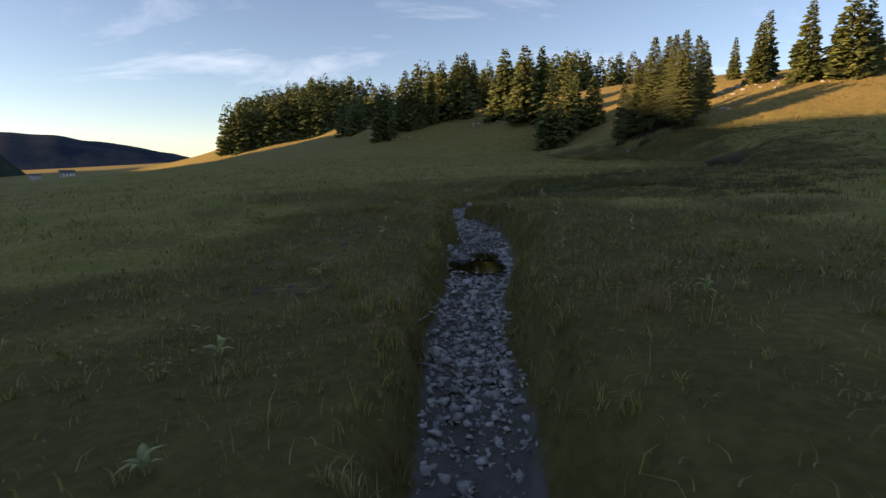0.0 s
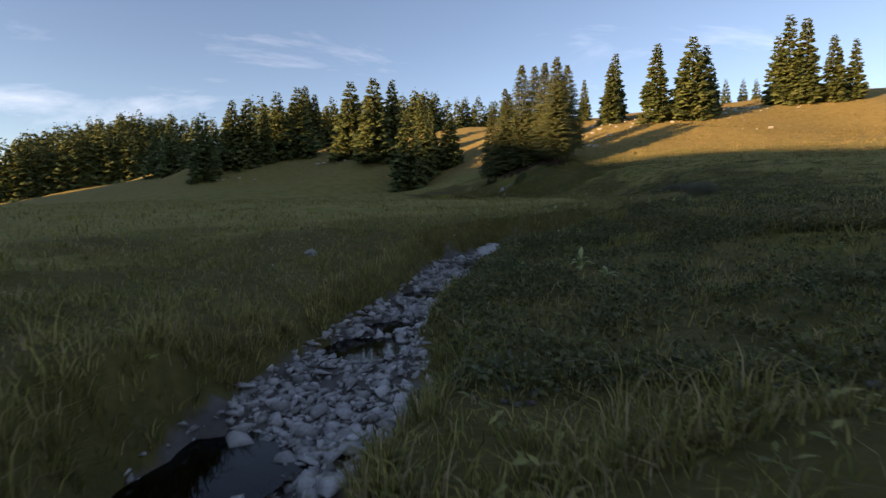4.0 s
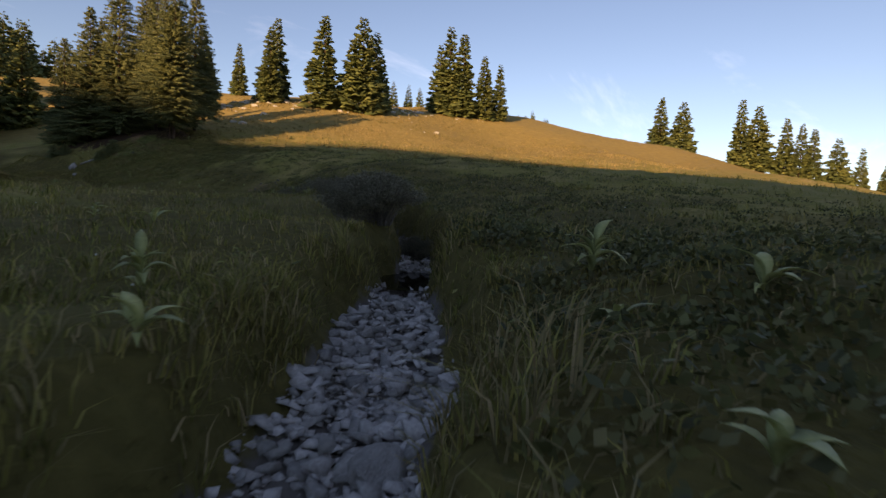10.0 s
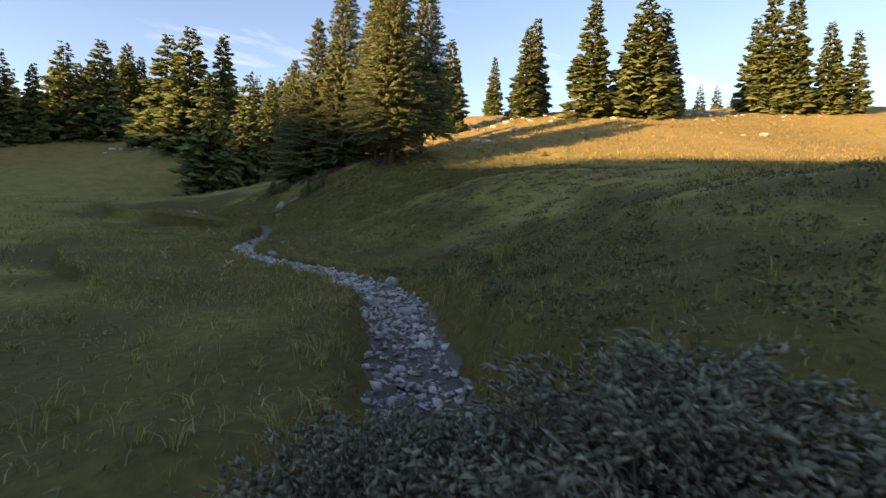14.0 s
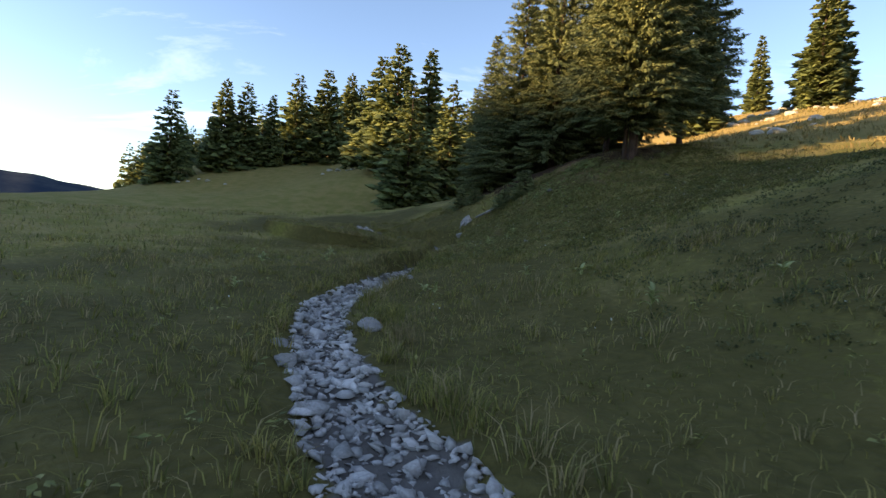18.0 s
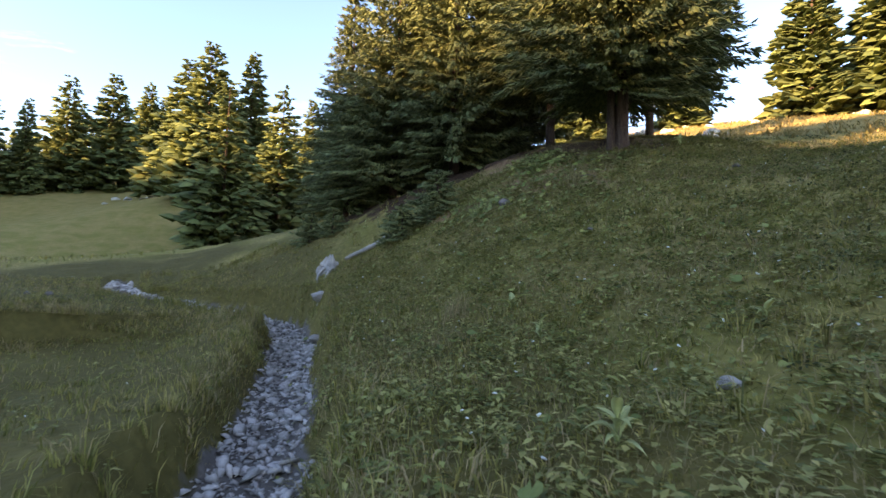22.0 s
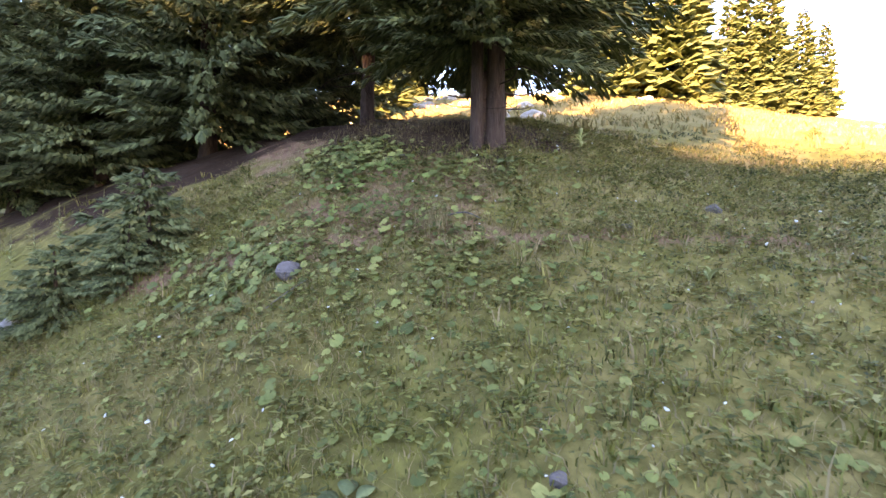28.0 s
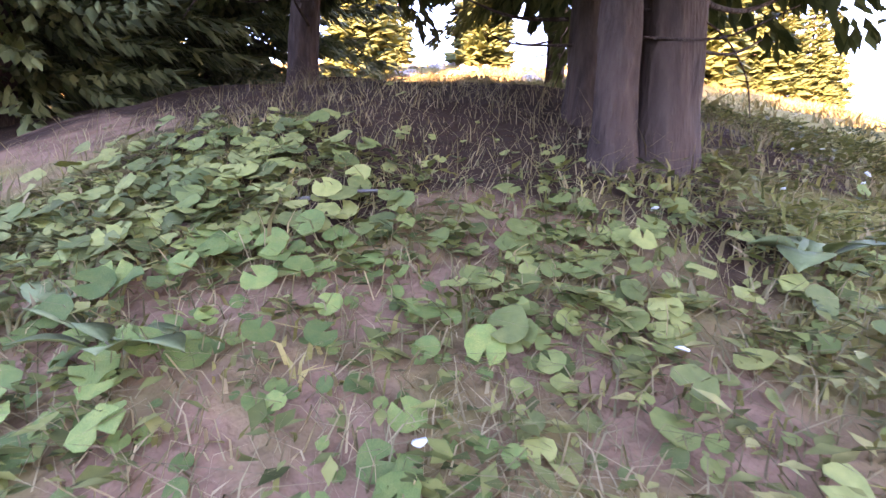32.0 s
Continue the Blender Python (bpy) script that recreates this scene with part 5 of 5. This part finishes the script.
bush = willow(3, 1.0, 0.9)
BUSHES = [(23.3, 43.0, 0.72, 0), (23.9, 43.6, 0.78, 1), (24.5, 44.2, 0.72, 2), (22.8, 43.1, 0.55, 0.4), (24.9, 43.5, 0.5, 5.2), (28.4, 49.3, 0.75, 0.5), (31.9, 55.8, 0.95, 3), (32.5, 55.5, 0.95, 4), (31.4, 56.3, 0.85, 5), (26.3, 45.9, 0.85, 2.2), (28.9, 50.2, 0.7, 1.1), (27.2, 47.4, 0.7, 2.9), (29.5, 51.2, 0.55, 4.1)]
for i, (x, y, s, a) in enumerate(BUSHES):
    ob = bush if i == 0 else copy_thing(bush, Matrix.Identity(4))
    ob.matrix_basis = Matrix.Translation((x, y, level(x, y) - 0.05)) @ Matrix.Rotation(a, 4, "Z") @ Matrix.Scale(s * (1.25 if y < 80 else 1), 4)

# young spruces
young = make_spruce("spruce_sapling", 31, 1.35, 1.0, 16, 11, 46, 0.03, "dense young spruce bush on the grassy bank", 0.8, 0.13)
plant_at(young, 38.2, 94.9, 1.0, 10, 0, 0.05)
for x, y, s, a in ((37.2, 95.0, 0.75, 60), (37.9, 94.5, 0.6, 150), (35.3, 102.2, 0.9, 140), (36.1, 101.5, 0.8, 200), (27.4, 138, 1.6, 5), (56.4, 91, 0.35, 9)):
    copy_at(young, x, y, s, a, 0, 0.05)


# ---- stump, log, roots and sticks ----
def make_stump():
    root = empty_thing("tree_stump", Matrix.Translation((35.45, 96.85, level(35.45, 96.85))) @ Matrix.Rotation(0.4, 4, "Z"))
    bm = bmesh.new()
    bmesh.ops.create_icosphere(bm, subdivisions=4, radius=0.5)
    for v in bm.verts:
        c = v.co
        a = math.atan2(c.y, c.x)
        r = 0.30 + 0.11 * math.sin(3 * a + 1) * (c.z < 0.1) + 0.06 * noise.noise(c * 5)
        ridge = 0.05 * noise.noise(Vector((a * 3, c.z * 1.2, 2)))
        flat = 1.0 - 0.35 * max(0, c.z)
        k = math.hypot(c.x, c.y) / 0.5
        v.co = Vector((math.cos(a) * (r + ridge) * k * flat, math.sin(a) * (r + ridge) * k * flat, c.z * 0.85 + 0.18 * noise.noise(Vector((c.x * 7, c.y * 7, 3))) * (c.z > 0)))
    me = bpy.data.meshes.new("stump")
    bm.to_mesh(me); bm.free()
    me.materials.append(pale_wood)
    part("trunk_base", me, root)
    for pts in ([(0.1, -0.15, 0.0), (0.05, -0.4, -0.35), (-0.1, -0.55, -0.7)], [(-0.1, -0.2, -0.05), (-0.25, -0.45, -0.45), (-0.15, -0.65, -0.85), (-0.3, -0.8, -1.1)], [(0.2, -0.1, 0.05), (0.35, -0.4, -0.25), (0.3, -0.6, -0.6)], [(-0.2, 0, 0.05), (-0.5, -0.2, -0.2), (-0.65, -0.5, -0.6)], [(0.0, -0.2, 0.1), (-0.45, -0.65, -0.15), (-0.8, -1.1, -0.55), (-1.2, -1.5, -1.0)], [(0.1, -0.2, 0.05), (-0.2, -0.8, -0.25), (-0.75, -1.2, -0.55), (-0.9, -1.7, -1.05)]):
        part("root", rod_mesh("root", pts, 0.05, 0.012, pale_wood), root, "bare bleached root")
    tagged(root, "bleached broken tree stump with bare roots on the bank", "stump")


make_stump()


def rod_thing(name, label, category, points, r0, r1, mat, lift=0.03):
    """A log or stick that lies along ground points (x, y, height over the ground)."""
    x0, y0 = points[0][:2]
    pts = [(x - x0, y - y0, level(x, y) + h + lift) for x, y, h in points]
    z0 = pts[0][2]
    ob = new(name, rod_mesh(name, [(x, y, z - z0) for x, y, z in pts], r0, r1, mat, 9))
    ob.matrix_basis = Matrix.Translation((x0, y0, z0))
    return tagged(ob, label, category)


rod_thing("log", "bleached bare log lying down the grassy bank", "log", [(35.9, 96.57, 0.05), (36.25, 96.22, 0.07), (36.6, 95.88, 0.08), (36.95, 95.53, 0.12)], 0.06, 0.075, pale_wood, 0.05)
STICKS = [((-0.6, 7.3), (-0.4, 7.9), (-0.15, 8.5), 0.022), ((2.2, 15.2), (2.5, 14.8), (2.9, 14.7), 0.008), ((17.4, 35.9), (17.9, 35.4), (18.5, 35.1), 0.01), ((14.4, 34.2), (14.9, 33.9), (15.3, 33.9), 0.01), ((41.3, 93.6), (41.5, 93.4), (41.7, 93.3), 0.010), ((40.6, 91.3), (40.75, 91.15), (40.85, 91.0), 0.012), ((38.6, 91.8), (38.8, 91.7), (39.0, 91.7), 0.006), ((29.8, 52.0), (30.1, 52.7), (30.3, 53.3), 0.012)]
for i, (a, b, c, r) in enumerate(STICKS):
    rod_thing("stick", "thin pale dead stick lying in the grass" if i else "white dead stick lying across the stream's edge", "stick", [(*a, 0.02), (*b, 0.06), (*c, 0.03)], r, r * 0.5, pale_wood if i == 0 else dead_wood)
field_rock = material("field_rock", (0.15, 0.125, 0.112), 0.9, 4, (0.085, 0.072, 0.065), 26, 0.8, (0.21, 0.185, 0.17), 0.25)
rock_small = rough_rock("rock", 95, 0.26, 0.8, mat=field_rock)
for i, (x, y, s) in enumerate([(39.0, 92.13, 1.2), (43.3, 89.3, 0.8), (41.9, 89.7, 0.6), (38.9, 88.5, 0.5), (40.6, 70.6, 0.9), (39.0, 69.0, 0.8), (38.5, 69.9, 0.6), (39.6, 71.3, 0.7), (30.3, 98.2, 1.0), (29.6, 98.8, 1.1), (28.3, 97.0, 0.8), (27.9, 96.8, 0.7)]):
    ob = new("rock", rock_small)
    ob.matrix_basis = Matrix.Translation((x, y, level(x, y) + 0.02)) @ Matrix.Rotation(i, 4, "Z") @ Matrix.Scale(s, 4)
    tagged(ob, "small grey rock showing through the grass", "rock", "rocks in the meadow")


# stones in the bare earth of the bank and the scars
scar_r = np.random.RandomState(23)
scar_stones = [mesh_of("stone", v, f, field_rock) for v, f in STONES[:5]]
for i, (cx, cy, spread, size) in enumerate([(-2.8, 9.6, 0.5, 0.13)] * 18 + [(-3.1, 15.0, 0.45, 0.14)] * 24 + [(-2.3, 15.4, 0.2, 0.13)] * 8 + [(-2.5, 13.6, 0.4, 0.12)] * 16 + [(-3.4, 11.8, 0.5, 0.11)] * 10 + [(39.1, 70.8, 0.5, 0.12)] * 22 + [(39.2, 69.6, 0.5, 0.12)] * 20 + [(38.4, 70.3, 0.4, 0.10)] * 12 + [(2.35, 23.1, 0.15, 0.12)] * 6 + [(4.25, 22.9, 0.3, 0.11)] * 9):
    x, y, q = cx + scar_r.normal(0, spread), cy + scar_r.normal(0, spread), size * scar_r.uniform(0.5, 1.5)
    ob = new("stone", scar_stones[i % 5])
    ob.matrix_basis = Matrix.Translation((x, y, level(x, y) + 0.12 * q)) @ Matrix.Rotation(i * 1.1, 4, "Z") @ Matrix.Scale(q, 4)
    tagged(ob, "small grey stone lying in bare earth of the bank", "stone", "stones of the bank")


# ---- round leaves over the bare bank ----
def round_leaf(seed, n=11):
    """A nearly flat round leaf with a notch where the stalk meets it, 1 across, facing +z."""
    r = np.random.RandomState(seed)
    v, f = [], []
    wave = r.normal(0, 1, n)
    reach = 0.5 * (1 + 0.06 * r.normal(0, 1, n))
    for low in (0.0, 0.018):
        first = len(v)
        v.append((0.0, 0, -0.025 - low))
        for i in range(n):
            a = 0.26 + (2 * math.pi - 0.52) * i / (n - 1)
            k = reach[i] * (1 - 0.08 * math.cos(a))
            v.append((k * math.cos(a), k * math.sin(a), 0.035 * wave[i] + 0.03 * math.cos(2 * a) - low))
        for i in range(n - 1):
            f.append((first, first + 1 + i, first + 2 + i) if not low else (first, first + 2 + i, first + 1 + i))
    return np.array(v), np.array(f)


ROUND = [round_leaf(300 + i) for i in range(6)]


def lay_leaves():
    r = np.random.RandomState(18)
    x, y, s = [], [], []
    for cx, cy, sx, sy, n, size in ((40.95, 94.1, 0.42, 0.5, 520, 0.105), (41.75, 92.45, 0.3, 0.25, 110, 0.085), (41.9, 92.5, 0.7, 0.6, 150, 0.055), (40.8, 92.6, 0.8, 0.7, 190, 0.062), (40.0, 92.9, 0.7, 0.7, 190, 0.07), (38.8, 92.8, 0.45, 0.5, 300, 0.10), (39.6, 91.2, 0.9, 0.9, 210, 0.08), (40.2, 91.0, 0.8, 0.8, 260, 0.075), (39.4, 89.8, 1.2, 1.2, 380, 0.055), (42.5, 91.7, 0.5, 0.5, 120, 0.07), (37.3, 88.6, 1.8, 2.2, 800, 0.05), (36.6, 85.5, 1.6, 2.0, 420, 0.052), (41.0, 88.0, 1.6, 1.6, 420, 0.05), (38.7, 93.3, 0.35, 0.4, 120, 0.09), (37.5, 93.5, 1.2, 1.5, 260, 0.06)):
        x.append(r.normal(cx, sx, n)); y.append(r.normal(cy, sy, n)); s.append(size * np.exp(r.normal(-0.1, 0.35, n)))
    x, y, s = np.concatenate(x), np.concatenate(y), np.clip(np.concatenate(s), 0.03, 0.125)
    keep = np.ones(len(x), bool)
    for tx, ty in ROOTS:
        keep &= np.hypot(x - tx, y - ty) > 0.9
    x, y, s = x[keep], y[keep], s[keep]
    e = 0.15
    gx, gy = (ground(x + e, y) - ground(x - e, y)) / (2 * e), (ground(x, y + e) - ground(x, y - e)) / (2 * e)
    z = ground(x, y) + s * r.uniform(0.35, 1.1, len(x))
    order = np.argsort(np.hypot(x - 40.5, y - 92.8))
    root = empty_thing("round_leaved_plants")
    tagged(root, "patch of round green leaves over brown earth", "plant")
    meshes = [mesh_of("leaf", v, f, leaf_green, True) for v, f in ROUND]
    rot = []
    for i in range(len(x)):
        nrm = Vector((-1.15 * gx[i] + r.normal(0, 0.26), -1.15 * gy[i] + r.normal(0, 0.26), 1)).normalized()
        m = nrm.to_track_quat("Z", "Y").to_matrix() @ Matrix.Rotation(r.uniform(0, 6.28), 3, "Z")
        rot.append(m)
    for j, i in enumerate(order[:300]):
        ob = part("leaf", meshes[j % 6], root)
        ob.matrix_basis = Matrix.Translation((x[i], y[i], z[i])) @ rot[i].to_4x4() @ Matrix.Scale(s[i], 4)
    rest = order[300:]
    R = np.array([[list(q) for q in rot[i]] for i in rest])
    v, f = joined(ROUND, r.randint(0, 6, len(rest)), R, s[rest], np.stack([x[rest], y[rest], z[rest]], 1))
    tagged(new("small_leaves", mesh_of("small_leaves", v, f, leaf_loose, True)), "small round leaves scattered through the grass", "leaves", kind="stuff")


lay_leaves()


def lay_herbs():
    """Low leafy herbs in the sward: clusters of small pointed leaves."""
    r = np.random.RandomState(61)
    n, per = 25000, 5
    cx, cy = r.uniform(33.5, 47, n), r.uniform(80.5, 96.5, n)
    bx, by = beside_stream(r, 3000, 0.1, 5.0)
    cx, cy = np.concatenate([cx, bx]), np.concatenate([cy, by])
    keep = (r.uniform(size=len(cx)) < 0.75 + 0.5 * waves(cx, cy, 1.3, 62)) & (bare(cx, cy) < 0.7)
    d, lev, half, _ = to_stream(cx, cy)
    keep &= d > half * 1.1
    cx, cy = np.repeat(cx[keep], per), np.repeat(cy[keep], per)
    a = r.uniform(0, 6.283, len(cx))
    ln = r.uniform(0.035, 0.10, len(cx))
    p = np.stack([cx + r.normal(0, 0.03, len(cx)), cy + r.normal(0, 0.03, len(cx)), ground(cx, cy) + r.uniform(0.02, 0.10, len(cx))], 1)
    up = r.uniform(-0.1, 0.7, len(cx))
    d3 = np.stack([np.cos(a), np.sin(a), up], 1)
    s3 = np.stack([-np.sin(a), np.cos(a), r.uniform(-0.3, 0.3, len(cx))], 1)
    L = ln[:, None]
    q = np.stack([p, p + d3 * L * 0.45 + s3 * L * 0.24, p + d3 * L - np.array([0, 0, 0.2]) * L, p + d3 * L * 0.45 - s3 * L * 0.24, p + d3 * L * 0.5 - np.array([0, 0, 0.1]) * L], 1).reshape(-1, 3)
    k = 5 * np.arange(len(cx))[:, None]
    f = np.concatenate([k + np.array([t]) for t in ((0, 1, 4), (1, 2, 4), (2, 3, 4), (3, 0, 4))])
    tagged(new("meadow_herbs", mesh_of("meadow_herbs", q, f, herb_leaf)), "low leafy yellow-green herbs between the grass", "herbs", kind="stuff")


herb_leaf = material("herb_leaf", (0.20, 0.21, 0.055), 0.6, 1.2, (0.30, 0.27, 0.085), 20, 0, (0.10, 0.125, 0.035), 0.3, 0.6, through_light=0.25)
lay_herbs()

dead_r = np.random.RandomState(71)
dn = 24000
dx, dy = dead_r.uniform(34.8, 45.5, dn), dead_r.uniform(82, 96.5, dn)
v, f = blades(dead_r, dx, dy, dead_r.uniform(0.05, 0.24, dn), np.full(dn, 0.0026), 1.9, 0.6)
pn = 9000
px, py = dead_r.normal(40.6, 1.5, pn), dead_r.normal(92.0, 1.6, pn)
v2, f2 = blades(dead_r, px, py, dead_r.uniform(0.05, 0.2, pn), np.full(pn, 0.0032), 2.2, 0.5)
v, f = np.concatenate([v, v2]), np.concatenate([f, f2 + len(v)])
tagged(new("dead_stalks", mesh_of("dead_stalks", v, f, straw_mat)), "thin tan dead stalks over the leafy bank", "grass", kind="stuff")

# dry tufts that stand out
tuft_r = np.random.RandomState(44)
for i, (x, y, n, h) in enumerate([(40.35, 91.25, 110, 0.42), (36.05, 87.6, 90, 0.45), (32.95, 75.2, 160, 0.40), (33.2, 74.0, 120, 0.38), (34.9, 63.2, 140, 0.42), (33.9, 82.2, 120, 0.32), (2.6, 6.0, 120, 0.4), (-1.5, 8.5, 130, 0.45), (9.0, 31.0, 140, 0.4), (10.6, 32.2, 140, 0.45), (35.8, 62.6, 150, 0.45)]):
    v, f = blades(tuft_r, x + tuft_r.normal(0, 0.10, n), y + tuft_r.normal(0, 0.10, n), h * tuft_r.uniform(0.6, 1.15, n), np.full(n, 0.004), 0.8, 0.4)
    ob = new("grass_tuft", mesh_of("grass_tuft", v - np.array([x, y, 0]), f, straw_mat if i % 3 == 0 or i == 1 else grass_mat))
    ob.matrix_basis = Matrix.Translation((x, y, 0))
    tagged(ob, "tall tuft of dry yellow grass" if i % 3 == 0 or i == 1 else "tall tuft of green grass at the stream's edge", "grass tuft", "grass tufts")

# small white flower heads
petal = material("white_petal", (0.7, 0.7, 0.66), 0.6, 20, (0.6, 0.6, 0.5), 60, 0, (0.75, 0.75, 0.72), 0.3)
fr = np.random.RandomState(6)
n = 330
fx, fy = beside_stream(fr, n, 0.6, 7)
fx[100:], fy[100:] = fr.uniform(34.5, 45, n - 100), fr.uniform(80, 93, n - 100)
fs = fr.uniform(0.02, 0.045, n)
v, f = joined([hull_stone(500, 0.35)], np.zeros(n, int), turn_matrices(fr, n, 0.5), fs, np.stack([fx, fy, ground(fx, fy) + fr.uniform(0.08, 0.2, n)], 1))
tagged(new("white_flowers", mesh_of("white_flowers", v, f, petal)), "small white flower heads dotted over the meadow", "flowers", kind="stuff")


# ---- far valley ----
def far_mountain(name, label, points, deep, mat, seed):
    """A wooded mountain whose crest runs through the points."""
    line = spline(points, 16)
    rows, v = 14, []
    for i, (x, y, z) in enumerate(line):
        d = Vector((x, y, 0)).normalized()
        for j in range(rows):
            s = j / (rows - 1)
            off = (s - 0.5) * deep
            h = z * (1 - abs(2 * s - 1) ** 1.4) + 9 * noise.noise(Vector((i * 0.25, s * 4, seed))) * (1 - abs(2 * s - 1))
            v.append((x + d.x * off, y + d.y * off, -40 + (h + 40 * (1 - abs(2 * s - 1)))))
    i = np.arange(len(line) * rows).reshape(len(line), rows)
    f = np.stack([i[:-1, :-1], i[1:, :-1], i[1:, 1:], i[:-1, 1:]], -1).reshape(-1, 4)
    tagged(new(name, mesh_of(name, np.array(v), f, mat, True)), label, "mountain", kind="structure")


# blue of distance haze is put into the woods' colour
hazed_wood = material("hazed_woods", (0.028, 0.040, 0.060), 1.0, 0.006, (0.055, 0.065, 0.075), 0.05, 0, (0.020, 0.030, 0.052), 0.0)
far_mountain("backdrop_mountain", "dark wooded mountain beyond the valley, painted haze-blue", [(-2900, 900, 150), (-2500, 1600, 178), (-2150, 2000, 140), (-1800, 2250, 158), (-1500, 2450, 120), (-1150, 2600, 50), (-850, 2750, 0), (-500, 2900, -25)], 1500, hazed_wood, 3)

plaster = material("white_plaster", (0.62, 0.60, 0.57), 0.9, 0.5, (0.5, 0.48, 0.45), 6, 0, (0.68, 0.66, 0.62), 0.2)
tiles = material("grey_roof", (0.12, 0.11, 0.11), 0.9, 0.5, (0.09, 0.08, 0.08), 6, 0, (0.15, 0.14, 0.13), 0.2)
pane = material("dark_window", (0.03, 0.035, 0.04), 0.2, 1, (0.02, 0.02, 0.03), 6, 0, (0.05, 0.05, 0.06), 0.5)


def box_mesh(name, sx, sy, z0, z1, mat, ridge=0.0):
    hx, hy = sx / 2, sy / 2
    if ridge:
        v = [(-hx, -hy, z0), (hx, -hy, z0), (hx, hy, z0), (-hx, hy, z0), (-hx, 0, z0 + ridge), (hx, 0, z0 + ridge)]
        bm = bmesh.new()
        q = [bm.verts.new(p) for p in v]
        for face in ((0, 1, 5, 4), (2, 3, 4, 5), (0, 4, 3), (1, 2, 5), (3, 2, 1, 0)):
            bm.faces.new([q[i] for i in face])
        me = bpy.data.meshes.new(name)
        bm.to_mesh(me); bm.free()
        me.materials.append(mat)
        return me
    v = [(x, y, z) for z in (z0, z1) for x, y in ((-hx, -hy), (hx, -hy), (hx, hy), (-hx, hy))]
    return mesh_of(name, v, [(3, 2, 1, 0), (4, 5, 6, 7), (0, 1, 5, 4), (1, 2, 6, 5), (2, 3, 7, 6), (3, 0, 4, 7)], mat)


def make_house():
    root = empty_thing("house")
    part("wall", box_mesh("wall", 16, 10, -3, 6.5, plaster), root)
    part("roof", box_mesh("roof", 18, 12.5, 6.5, 6.5, tiles, 3.4), root)
    for i in range(4):
        for k in range(2):
            w = part("window", box_mesh("window", 1.3, 0.12, 0, 1.5, pane), root)
            w.matrix_basis = Matrix.Translation((-5.6 + 3.7 * i, -5.03, 1.0 + 2.8 * k))
    return tagged(root, "far white-walled house in the valley", "house", "houses of the valley")


house = make_house()
for i, (x, y, s) in enumerate([(-556, 778, 1.15), (-590, 760, 0.8), (-640, 735, 0.9), (-655, 725, 0.8), (-700, 690, 1.0)]):
    ob = house if i == 0 else copy_thing(house, Matrix.Identity(4))
    ob.matrix_basis = Matrix.Translation((x, y, level(x, y) + 1)) @ Matrix.Rotation(0.6 + 0.3 * i, 4, "Z") @ Matrix.Scale(s, 4)
